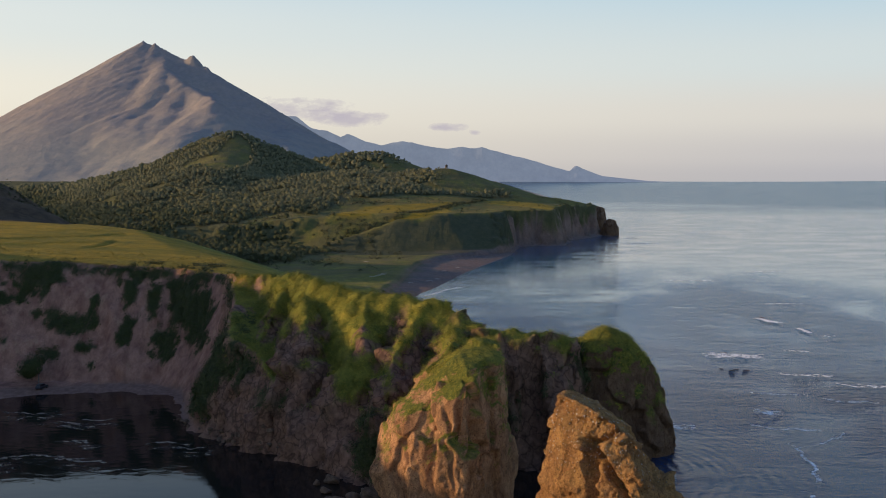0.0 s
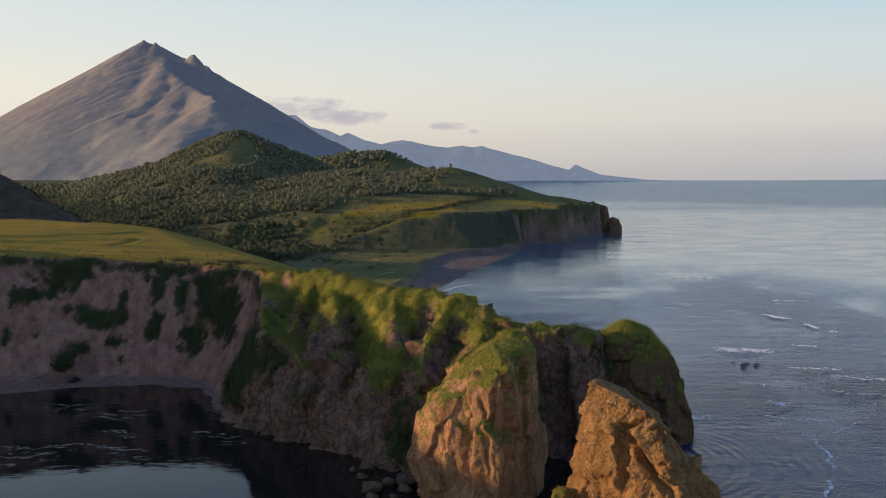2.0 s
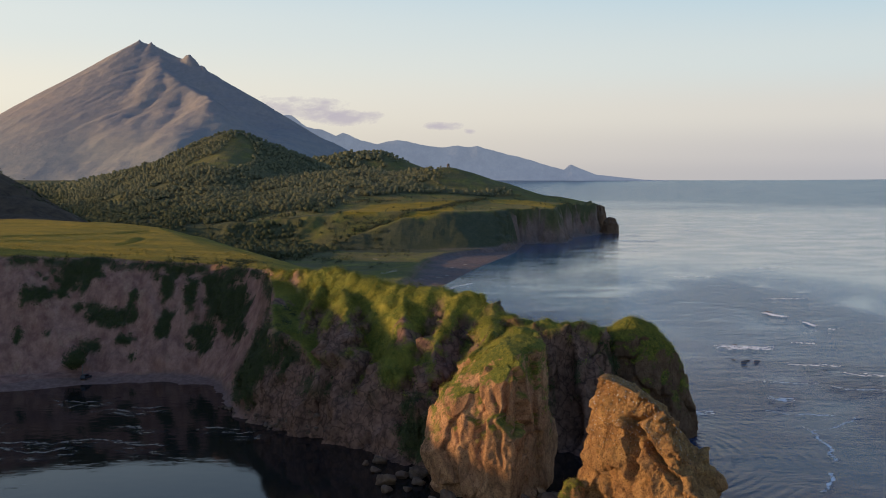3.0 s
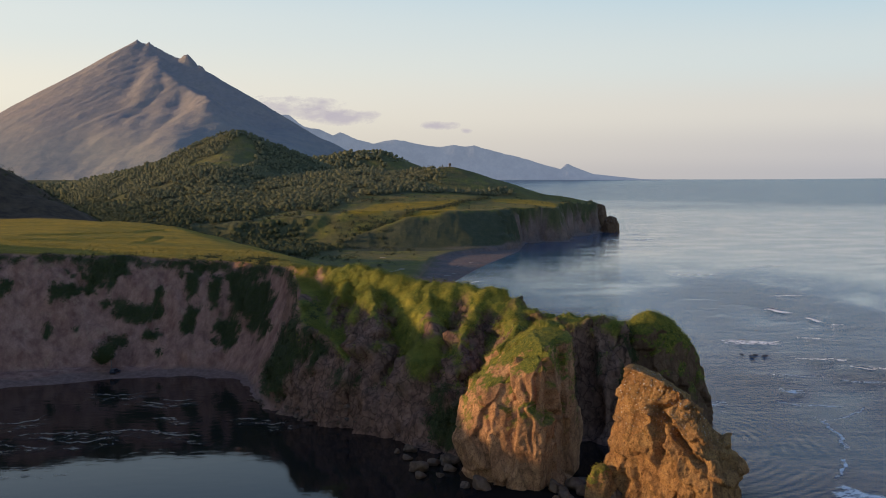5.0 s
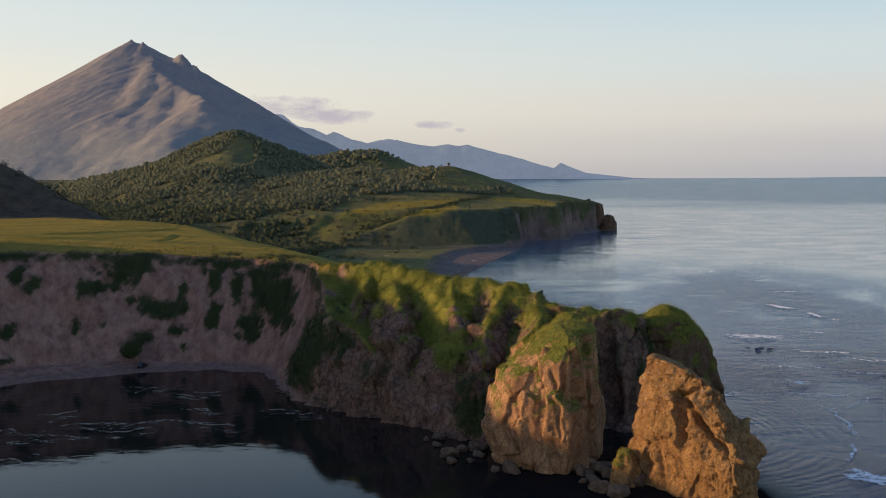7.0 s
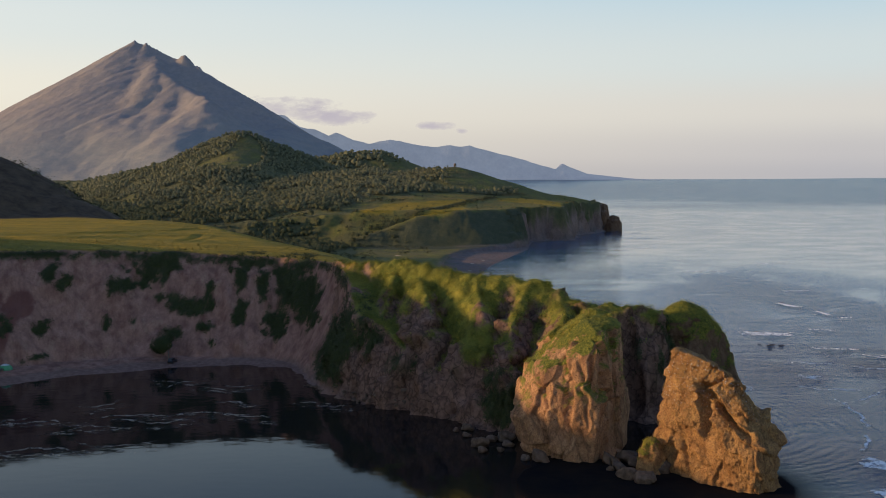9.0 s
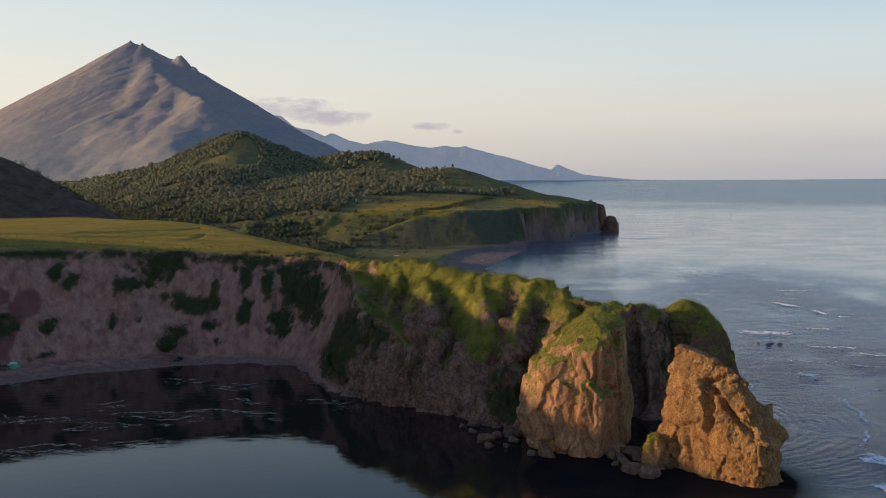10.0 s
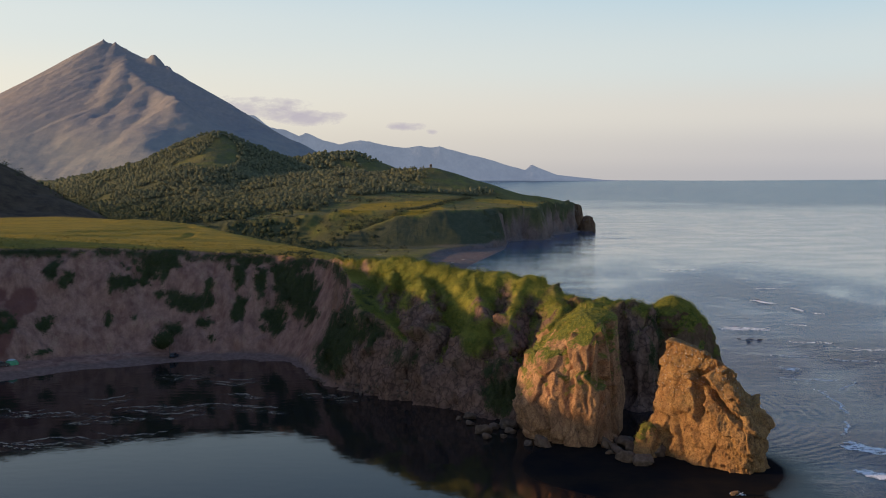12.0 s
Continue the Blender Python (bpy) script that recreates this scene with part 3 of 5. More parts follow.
# ---- ground ----
def build_ground():
    xs = spaced((-2700, 40, -900), (-900, 10, -420), (-420, 2.5, -230), (-230, 0.8, -74), (-74, 0.6, 40), (40, 1.2, 60), (60, 2.2, 230))
    ys = spaced((90, 8, 190), (190, 0.65, 300), (300, 0.85, 358), (358, 2, 520), (520, 3, 1320), (1320, 8, 2300), (2300, 30, 4700))
    x, y = np.meshgrid(xs, ys)
    z, top, sea = ground_parts(x, y)
    gy, gx = np.gradient(z, ys, xs)
    steep = np.sqrt(gx**2 + gy**2)
    n = np.stack([-gx, -gy, np.ones_like(z)], -1) / np.sqrt(1 + steep**2)[..., None]
    face = np.where((x < -62) & (y < 380) & (sea < 60), step(0.35, 0.75, steep), step(0.6, 1.2, steep)) * (y < 1250)
    prom = step(-71, -57, x) * (1 - step(300, 340, y))
    far = step(700, 860, y)
    patch = fbm(x / 16, y / 16, z / 16 + 4.4, 4)
    rock_line = 27 + 6 * step(-2, 8, x) - 11 * np.exp(-(((x + 22) / 6) ** 2)) - 10 * np.exp(-(((x + 57) / 5) ** 2)) + 7 * patch + 5 * fbm(x / 5, y / 5, z / 5, 3)
    stony = step(-2.5, 2.5, rock_line - z)
    wander = fbm(x / 17, y / 17, z / 17, 3)
    shore = along(NEAR_COAST, x, y)
    rib = 0.55 + 0.9 * step(-125, -105, x)
    push = face * ((1 - prom) * (1 - far) * (rib * (ridged(shore / 8.5 + 0.5 * wander, z / 70, 1.0, 3, 0.5) - 0.9) + 0.8 * wander + 0.42 * fbm(x / 3.2, y / 3.2, z / 3.2, 4, 0.62))
                   + prom * (stony * (craggy(x, y, z, 6.5, 5, 1.6, 1.15, 0.5) + craggy(x, y, z, 2.4, 8, 1.2, 1.1, 0.6)) + (1 - stony) * 0.8 * fbm(x / 4, y / 4, z / 4, 4)) + far * (5.5 * (ridged(x / 38, y / 38, z / 160, 2) - 0.7) + 3.2 * (ridged(x / 15, y / 15, z / 200, 2) - 0.6) + 1.2 * fbm(x / 11, y / 11, z / 40, 2)))
    co = np.stack([x, y, z], -1) + n * push[..., None]
    co[..., 2] += (1 - face) * (0.18 * fbm(x / 3, y / 3, 5.0, 3)) * (sea > 3)
    under = top - z
    soil = face * (1 - step(-57, -47, x + 4 * patch) * (1 - step(300, 340, y))) * (1 - far)
    soil = np.maximum(soil, (1 - prom) * (y < 345) * (x < -50) * step(14, 7, z))
    rock = np.maximum(face, prom * (z < 4)) * np.clip(prom * np.maximum(stony, z < 4) + np.maximum(far * step(-4, 4, 23 + 22 * patch - z) * step(10, 32, x + 20 * patch), 0) + step(16, 10, np.hypot(x - 18, y - 797) + 6 * patch), 0, 1)
    for px, py, pz, r in ((-34, 241, 24, 3.6), (-18.6, 232.5, 26, 3.2), (-21, 238, 29, 2.2), (-9, 224, 22, 3.0), (-57, 279, 27, 3.0), (-40, 252, 27, 2.0)):
        rock = np.maximum(rock, step(0.0, 0.35, 1 - np.sqrt((x - px) ** 2 + (y - py) ** 2 + (z - pz) ** 2) / (1.35 * r) + 0.9 * fbm(x / 2.5, y / 2.5, z / 2.5, 3)))
    scrub = scrub_cover(x, y, z, sea, top) * (1 - far)
    # Dark scrub colour on the headland slope also paints in its shade.
    scrub = np.maximum(scrub, 1.0 * step(-4, 4, inland(SHADED_SLOPE, x, y) + 5 * patch))
    scrub = np.maximum(scrub, far * face * (1 - rock) * 0.7)
    scar = np.zeros_like(z)
    for px, pz, rx, rz in RED_SCARS:
        scar = np.maximum(scar, step(-0.1, 0.1, 0.8 - np.hypot((x - px) / rx, (z - pz) / rz) + 0.6 * patch) * (y < 350) * face)
    sand = np.where(y > 420, step(8, -4, sea + 5 * patch - 14 - 0.13 * (y - 545)) * step(5.5, 4, z), step(1.5, 1.0, z + 0.5 * patch) * (1 - prom)) * (sea < 75)
    gold = np.maximum(step(-18, 0, inland(FIELD, x, y)), 0.25 * step(-4, 3, inland(HEAD_FIELD, x, y)) * step(-0.1, 0.35, patch + 0.1 + 0.5 * fbm(x / 50, y / 14, 1.0, 3)))
    for outline in GOLD_FIELDS:
        gold = np.maximum(gold, step(-3, 3, inland(outline, x, y) + 4 * patch))
    wood = wood_cover(x, y, sea)
    gold = gold * step(4, 2, under)
    gold = gold * (1 - wood)
    keep = (z[:-1, :-1] > -4.5) | (z[1:, 1:] > -4.5)
    # The distance mask mutes far grass to heath and paints haze and shade.
    me = grid_mesh("ground", co, keep, M_GROUND, {"soil": soil, "rock": rock, "scrub": scrub, "sand": sand, "wood": wood, "gold": gold, "scar": scar, "moor": step(24, 34, ridge(LEFT_HILL, x, y, 0.62, 20) + 5 * patch), "heath_haze": step(480, 680, y + 60 * patch) * (0.75 + 0.5 * patch).clip(0, 1)})
    tagged(new("ground", me), "grassy coastal land with eroded brown cliffs and a grey beach", "ground", kind="structure")


build_ground()


def build_sea():
    xs = spaced((-700, 60, -300), (-300, 12, 0), (0, 7, 200), (200, 14, 300), (300, 80, 3000))
    ys = spaced((-900, 60, 0), (0, 12, 120), (120, 7, 420), (420, 30, 1500), (1500, 100, 4901))
    xs = np.concatenate([[-3000], xs, [3000]])
    x, y = np.meshgrid(xs, ys)
    far = np.maximum(np.hypot(x + 20, y + 20) - 2500, 0)
    z = (39.0 + 14 * step(1900, -300, x)) * np.minimum(far / 2400, 1.2) ** 1.5
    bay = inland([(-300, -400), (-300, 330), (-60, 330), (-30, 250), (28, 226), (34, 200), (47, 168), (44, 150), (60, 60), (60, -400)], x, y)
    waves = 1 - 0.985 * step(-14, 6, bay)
    cove = (0.02 + 0.05 * step(205, 240, y)) * step(-14, 6, bay)
    drift = fbm(x / 60, y / 80, 2.0, 4)
    trains = np.exp(-(np.hypot((x - 68) / 24, (y - 205) / 44)) ** 2) * step(-0.2, 0.35, drift + 0.1) * step(0, 12, -bay)
    kelp = np.maximum(0.8 * np.exp(-(np.hypot((x - 118) / 38, (y - 292) / 52)) ** 2), 0.5 * np.exp(-(np.hypot((x - 160) / 60, (y - 470) / 150)) ** 2)) * step(-0.5, 0.2, drift + 0.1)
    windy = step(1700, 2600, np.hypot(x, y) + 500 * fbm(x / 900, y / 500, 4.0, 3)) * step(-700, 300, x)
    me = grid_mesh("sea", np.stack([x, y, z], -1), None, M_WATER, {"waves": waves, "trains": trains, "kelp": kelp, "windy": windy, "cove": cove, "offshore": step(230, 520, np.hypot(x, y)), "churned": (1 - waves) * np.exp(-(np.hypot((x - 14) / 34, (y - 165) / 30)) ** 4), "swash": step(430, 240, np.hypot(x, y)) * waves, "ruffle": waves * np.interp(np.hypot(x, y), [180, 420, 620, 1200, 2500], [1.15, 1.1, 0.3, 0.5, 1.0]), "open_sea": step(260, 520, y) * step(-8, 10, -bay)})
    tagged(new("sea", me), "blue-grey sea, calm dark in the cove and rippled outside", "water", kind="structure")


build_sea()


# ---- mountain and distance ----
def build_mountain():
    xs, ys = spaced((-2700, 12, -1700), (-1700, 5.5, -300), (-300, 12, 250)), spaced((2250, 11, 3000), (3000, 8, 4000), (4000, 40, 4760))
    x, y = np.meshgrid(xs, ys)
    crest = [(-2600, 3800, 60), (-1900, 3700, 140), (-1560, 3690, 263), (-1429, 3690, 353), (-1299, 3690, 435), (-1175, 3690, 497), (-1120, 3690, 528), (-1084, 3690, 560), (-1064, 3690, 542), (-1042, 3690, 549),
             (-1006, 3690, 527), (-952, 3690, 497), (-930, 3690, 493), (-914, 3690, 505), (-905, 3690, 509), (-896, 3690, 502), (-888, 3690, 494), (-876, 3690, 471), (-851, 3690, 465), (-830, 3690, 437), (-800, 3690, 411), (-752, 3690, 371), (-728, 3690, 371), (-679, 3690, 329),
             (-592, 3690, 279), (-510, 3690, 240), (-398, 3690, 190), (-200, 3560, 95), (100, 3450, 10)]

    def swing(line):
        """Turns the massif so that its long face looks towards the evening sun, with the skyline kept."""
        out = []
        for px, py, pz in line:
            k = 2300 * (-0.293 - (px + 22) / (py + 28)) * np.clip((py - 2400) / 1270, 0, 1) / (py + 28) + 1
            out.append((-22 + (px + 22) * k, -28 + (py + 28) * k, 65 + (pz - 65) * k))
        return out

    wx, wy = x + 26 * fbm(x / 220, y / 220, 6.0, 3), y + 34 * fbm(x / 220, y / 220, 9.0, 3)
    body = [p for p in crest if p[0] <= -1120 or p[0] >= -800] + [(-1084, 3690, 557), (-1062, 3690, 546), (-1042, 3690, 541), (-1006, 3690, 524), (-930, 3690, 491), (-890, 3690, 474), (-851, 3690, 454)]
    z = ridge(swing(sorted(body)), x, y, 0.60, 6)
    for line, fall_off in (([(-560, 3640, 280), (-500, 3250, 190), (-450, 2800, 105)], 0.56),):
        z = smax(z, ridge([(px, py, pz - 8 - 24 * min(max((py - 2910) / 350, 0), 1)) for px, py, pz in swing(line)], wx, wy, fall_off, 50), 30)
    spur = [(-1050, 3640, 526), (-944, 3466, 436), (-856, 3331, 374), (-740, 3155, 302), (-705, 3040, 230), (-673, 2924, 140)]
    z = smax(z, ridge(spur, wx - 22, wy, 0.58, 14), 14)
    high = step(60, 300, z)
    run, fall = (0.66 * wx - 0.75 * wy), (0.75 * wx + 0.66 * wy)
    z = z + high * (3.4 * (ridged(run / 130, fall / 1500, 0.7, 3, 0.5) - 1.1) + 1.6 * (ridged(run / 40, fall / 500, 2.7, 3, 0.6) - 1))
    z = z + high * (2 * fbm(x / 110, y / 110, 0.5, 6, 0.58) - 2) + 3 * fbm(x / 200, y / 200, 2.0, 4) + 1.2 * fbm(x / 40, y / 40, 1.0, 3) * high
    z = np.maximum(z, ridge(swing(crest), x, y, 1.5, 1) + 3.5 * fbm(x / 22, y / 22, 4.0, 3) - 1)
    z = np.maximum(z, 20 + 0.012 * (y - 2250))
    low = step(290, 110, z + 40 * fbm(x / 150, y / 150, 3.0, 3))
    me = grid_mesh("mountain", np.stack([x, y, z], -1), None, M_MOUNTAIN, {"low": low})
    tagged(new("mountain", me), "steep pointed mountain with hazy mauve-brown bare slopes", "mountain", kind="structure")


build_mountain()


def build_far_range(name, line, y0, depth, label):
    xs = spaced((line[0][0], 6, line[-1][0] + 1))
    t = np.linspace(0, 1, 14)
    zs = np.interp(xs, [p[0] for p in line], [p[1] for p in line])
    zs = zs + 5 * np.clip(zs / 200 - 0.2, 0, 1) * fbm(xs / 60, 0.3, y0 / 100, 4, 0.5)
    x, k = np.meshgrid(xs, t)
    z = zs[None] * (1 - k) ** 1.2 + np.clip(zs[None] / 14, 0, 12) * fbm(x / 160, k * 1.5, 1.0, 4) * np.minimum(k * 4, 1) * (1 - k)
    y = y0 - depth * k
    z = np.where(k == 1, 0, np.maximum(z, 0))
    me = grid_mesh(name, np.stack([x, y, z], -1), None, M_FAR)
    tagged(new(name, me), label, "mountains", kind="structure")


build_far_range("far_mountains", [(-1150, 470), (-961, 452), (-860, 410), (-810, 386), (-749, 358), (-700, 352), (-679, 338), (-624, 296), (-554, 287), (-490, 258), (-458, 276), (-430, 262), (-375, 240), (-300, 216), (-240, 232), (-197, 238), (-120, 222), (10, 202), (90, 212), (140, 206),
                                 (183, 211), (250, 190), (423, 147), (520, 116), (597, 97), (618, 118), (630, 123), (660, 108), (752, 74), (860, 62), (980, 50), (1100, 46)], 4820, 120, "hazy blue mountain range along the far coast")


# ---- rocks ----
def part(name, me, parent=None, label=""):
    ob = new(name, me)
    ob.parent = parent
    return tagged(ob, label)


def ring(points, n):
    """A closed smooth ring through points."""
    p = np.array(points, float)
    t = np.arange(n) / n * len(p)
    i, f = np.floor(t).astype(int), (t % 1)[:, None]
    a, b, c, d = (p[(i + k) % len(p)] for k in (-1, 0, 1, 2))
    return 0.5 * (2 * b + (c - a) * f + (2 * a - 5 * b + 4 * c - d) * f**2 + (3 * b - a - 3 * c + d) * f**3)


def loft(sections, around, up, dome, cap):
    """Grid of points: rings blended from section to section, then closed by a dome."""
    rings = np.stack([ring(s, around) for s in sections])
    s = np.linspace(0, len(sections) - 1, up)
    i = np.minimum(s.astype(int), len(sections) - 2)
    f = (s - i)[:, None, None]
    side = rings[i] * (1 - f) + rings[i + 1] * f
    k = (np.arange(1, cap + 1) / cap)[:, None, None]
    mid = rings[-1].mean(0)
    top = rings[-1][None] * (1 - k) + mid * k
    top[..., 2] += dome * np.sin(k[..., 0] * math.pi / 2)
    co = np.concatenate([side, top])
    return np.concatenate([co, co[:, :1]], 1)


def outward(co):
    du = np.gradient(co, axis=1)
    du[:, 0] = du[:, -1] = co[:, 1] - co[:, -2]
    dv = np.gradient(co, axis=0)
    n = np.cross(du, dv)
    n /= np.linalg.norm(n, axis=-1)[..., None] + 1e-9
    mid = co.reshape(-1, 3).mean(0)
    return n if ((co - mid) * n).sum() > 0 else -n


def crag(name, sections, around, up, dome, cap, rough_size, seed, green, label, clefts=(), tall=1.8, blocky=0.6, mat=None, beds=None, grain=1.0, bulges=()):
    """A rock column: green is the share of its top that is grassed; clefts: cuts of (point, normal, width, depth)."""
    co = loft(sections, around, up, dome, cap)
    n = outward(co)
    x, y, z = co[..., 0] + seed * 13.7, co[..., 1], co[..., 2]
    big = ridged(x / (8 * rough_size), y / (8 * rough_size), z / (16 * rough_size), 2)
    push = rough_size * (0.35 * (big - 0.9) + craggy(x, y, z, 7.5 * rough_size, seed, tall, blocky, grain) / rough_size)
    pits = np.maximum(perlin(x / 0.8, y / 0.8, z / 0.8) - 0.42, 0) * 1.6
    push = push - grain * pits * rough_size * 0.5
    if beds:
        dip, thick, depth = beds
        s = (co @ np.array(Vector(dip).normalized())) / thick + 0.55 * fbm(x / 6, y / 6, z / 6, 3)
        ledge = step(0.0, 0.12, s % 1) * (1 - 0.9 * (s % 1)) * (0.35 + 1.1 * np.clip(fbm(x / 5 + np.floor(s) * 3.3, y / 5, z / 5, 2) + 0.35, 0, 1))
        push = push + depth * (ledge - 0.3)
        blocks, tilt, edge = cells(x / 1.9, y / 1.9, z / 1.6, 9)
        push = push + grain * 0.3 * (blocks - 0.5) * step(0.0, 0.14, edge) * step(-0.2, 0.3, fbm(x / 5, y / 5, z / 5, 3)) + grain * 0.15 * fbm(x / 0.55, y / 0.55, z / 0.55, 3, 0.75) - grain * 0.25 * np.maximum(perlin(x / 1.7, y / 1.7, z / 1.7) - 0.3, 0) * 3
    for (px, py, pz), normal, width, depth, reach in clefts:
        d = (co - (px, py, pz)) @ np.array(Vector(normal).normalized()) + 0.8 * fbm(x / 4, y / 4, z / 4, 3)
        push = push - depth * np.exp(-((d / width) ** 2)) * np.exp(-(np.linalg.norm(co - (px, py, pz), axis=-1) / reach) ** 2)
    for (px, py, pz), reach, out in bulges:
        push = push + out * step(1.0, 0.55, np.linalg.norm(co - (px, py, pz), axis=-1) / reach + 0.15 * fbm(x / 2, y / 2, z / 2, 2))
    flat = step(0.55, 0.8, n[..., 2])
    push = push * (1 - 0.5 * flat)
    co = co + n * push[..., None]
    co[:, -1] = co[:, 0]
    co[-1] = co[-1].mean(0)
    n2 = outward(co)
    top = max(s[2] for s in sections[-1])
    crown = 0.42 * step(0.74, 0.92, z / top) * (green > 0.9)
    g = step(0.40, 0.62, n2[..., 2] + crown + 0.65 * fbm(x / 3.5, y / 3.5, z / 5, 3)) * step(0.25, 0.55, z / top + 0.12 * fbm(x / 4, y / 4, z / 4, 3))
    lime = step(0.45, 0.75, z / top) * (1 if green < 0.2 else 0)
    me = grid_mesh(name, co, None, mat or M_ROCK, {"grass": np.clip(g * green, 0, 1), "lime": lime}, smooth=not beds)
    return tagged(new(name, me), label, "rock"), co, n2, g * green


CRAGS = []
STACK = [[(16, 177, -1), (20, 171, -1), (24, 165.5, -1), (29, 159.8, -1), (33.6, 157.2, -1), (39.8, 164.5, -1), (41, 172, -1), (38, 181, -1), (28, 185, -1), (20, 184, -1)],
         [(17.5, 177, 9), (21, 171.5, 9), (25, 165.5, 9), (29.5, 160, 9), (33.8, 157.8, 9), (39.2, 165, 9), (39.8, 172, 9), (37, 180, 9), (28, 184, 9), (20.5, 183, 9)],
         [(19, 178, 18), (21.5, 173, 18), (25, 168, 17.5), (29.2, 163.6, 16.6), (32.8, 161.6, 15.4), (36.7, 166, 14.4), (36.6, 172, 15), (34, 178, 16.5), (28, 182.5, 18), (21.5, 182.5, 18)],
         [(20.5, 179, 26.4), (22.5, 174.5, 26.2), (25.5, 170.5, 25.4), (28.6, 167.7, 23.6), (31.4, 166, 21.2), (33, 168.5, 20), (33, 173, 20.6), (31, 177, 22.5), (27, 180.5, 25.2), (23, 181.5, 26.5)]]
CRAGS.append(crag("tall_sea_rock", STACK, 420, 140, 0.5, 30, 1.0, 1, 0.16, "bare orange sandstone sea stack rising from dark water", blocky=0.3, beds=((0.5, -0.3, 0.82), 3.4, 1.25), bulges=[((40.3, 166, 10), 3.4, 0.7), ((40.8, 165, 3.4), 3.2, 0.6), ((30, 164.5, 21), 2.8, 0.5)],
                  clefts=[((29, 164, 15), (0.45, -0.39, 0.79), 0.6, 3.4, 7), ((25, 167, 14), (0.75, -0.65, 0.05), 0.9, 2.8, 5), ((26, 168.5, 21), (-0.3, 0.1, 0.95), 0.5, 2.4, 3.5),
                          ((33, 161.5, 17), (0.75, -0.6, 0.1), 0.8, 1.5, 5), ((21.5, 170, 5), (0.7, -0.7, 0.2), 0.8, 1.2, 5)]))
PILLAR = [[(-10.5, 194, -1), (-8, 188.5, -1), (-3, 184, -1), (2.6, 181, -1), (4.2, 181.4, -1), (7.2, 187, -1), (11.3, 191, -1), (12, 199, -1), (5, 208, -1), (-6, 208, -1), (-11, 201, -1)],
          [(-13.5, 192.5, 8), (-10.2, 187.5, 10), (-4, 182.8, 12.5), (2.8, 179.4, 14), (4.3, 179.8, 14), (7.2, 186, 14), (11.6, 191, 14), (12.4, 199, 14), (5, 210, 14), (-6, 210, 13), (-13.5, 202, 8)],
          [(-11, 193, 15.5), (-7.6, 188.2, 19.5), (-2.5, 184, 23.2), (3.0, 180.6, 25.2), (4.5, 181, 25.2), (7.2, 187, 24.8), (11.3, 191, 24.8), (11.6, 199, 25.5), (6, 211, 27), (-4, 211, 23.5), (-10, 202, 18)],
          [(-7.5, 195.5, 20.5), (-4.8, 191.5, 24.4), (-0.8, 188, 27.6), (3.6, 185.6, 29.4), (5.2, 185.8, 29.6), (8.6, 188, 29.6), (11, 193, 30), (11.4, 199.5, 30.8), (7.5, 209, 31.6), (0, 208, 27), (-6.2, 202.5, 20.5)]]
CRAGS.append(crag("rock_pillar", PILLAR, 340, 120, 2.8, 40, 0.85, 2, 1.0, "brown sandstone pillar with a grassy crown beside the cove", tall=2.4, blocky=0.75, beds=((0.25, 0.05, 1.0), 5.5, 0.14), mat=M_RED, grain=0.42,
                  clefts=[((1.0, 180, 17), (0.99, 0.05, 0.12), 0.4, 1.0, 6), ((-2.2, 181.5, 18), (0.97, 0.1, -0.2), 0.35, 0.6, 5), ((-7, 184, 14), (0.95, -0.2, 0.3), 0.4, 0.7, 5), ((4.6, 180, 11), (0.98, 0.1, 0.2), 0.35, 0.6, 6), ((-4, 183, 8), (0.9, 0.2, 0.4), 0.4, 0.5, 5)]))
KNOB = [[(30, 240, -1), (32, 232, -1), (39, 228, -1), (48, 230, -1), (54.5, 236, -1), (53, 244, -1), (44, 249, -1), (34, 247, -1)],
        [(30, 240, 12), (32, 232.5, 12), (39, 229, 12), (47, 231, 12), (52, 236, 12), (51, 243, 12), (43, 247, 12), (34, 246, 12)],
        [(30.5, 240, 24), (32.5, 234, 24.5), (38, 231.5, 24.5), (44, 232.5, 23), (49, 237, 21.5), (48, 242, 22), (42, 245, 24), (34.5, 244.5, 25)]]
CRAGS.append(crag("seaward_crag", KNOB, 240, 80, 6.0, 34, 0.8, 3, 1.0, "dark shaded rock knob with a green grass cap", mat=M_SHADED_ROCK))
TIP = [[(178, 1146, -1), (184, 1136, -1), (193, 1136, -1), (198, 1144, -1), (193, 1152, -1), (184, 1153, -1)],
       [(181, 1146, 9), (184, 1138, 9), (193, 1138, 9), (197, 1144, 9), (193, 1150, 9), (185, 1151, 9)],
       [(183, 1146, 17), (185, 1141, 17), (190, 1140, 18), (194, 1144, 16), (191, 1148, 16), (186, 1149, 17)]]
CRAGS.append(crag("tall_sea_rock", TIP, 90, 40, 2.0, 10, 1.0, 4, 0.0, "shaded brown rock stack off the tip of the far headland", mat=M_SHADED_ROCK))
TIP_HIGH = [[(168, 1180, -1), (174, 1168, -1), (184, 1166, -1), (192, 1172, -1), (190, 1184, -1), (178, 1190, -1)],
            [(171, 1180, 18), (175, 1170, 18), (183, 1168, 18), (189, 1174, 18), (187, 1182, 18), (178, 1186, 18)],
            [(174, 1180, 29), (177, 1174, 30), (182, 1172, 31), (185, 1176, 30), (184, 1181, 28), (178, 1183, 28)]]
CRAGS.append(crag("rock_pinnacle", TIP_HIGH, 90, 50, 1.5, 10, 1.0, 5, 0.1, "jagged shaded brown rock pinnacle at the end of the headland", mat=M_SHADED_ROCK))


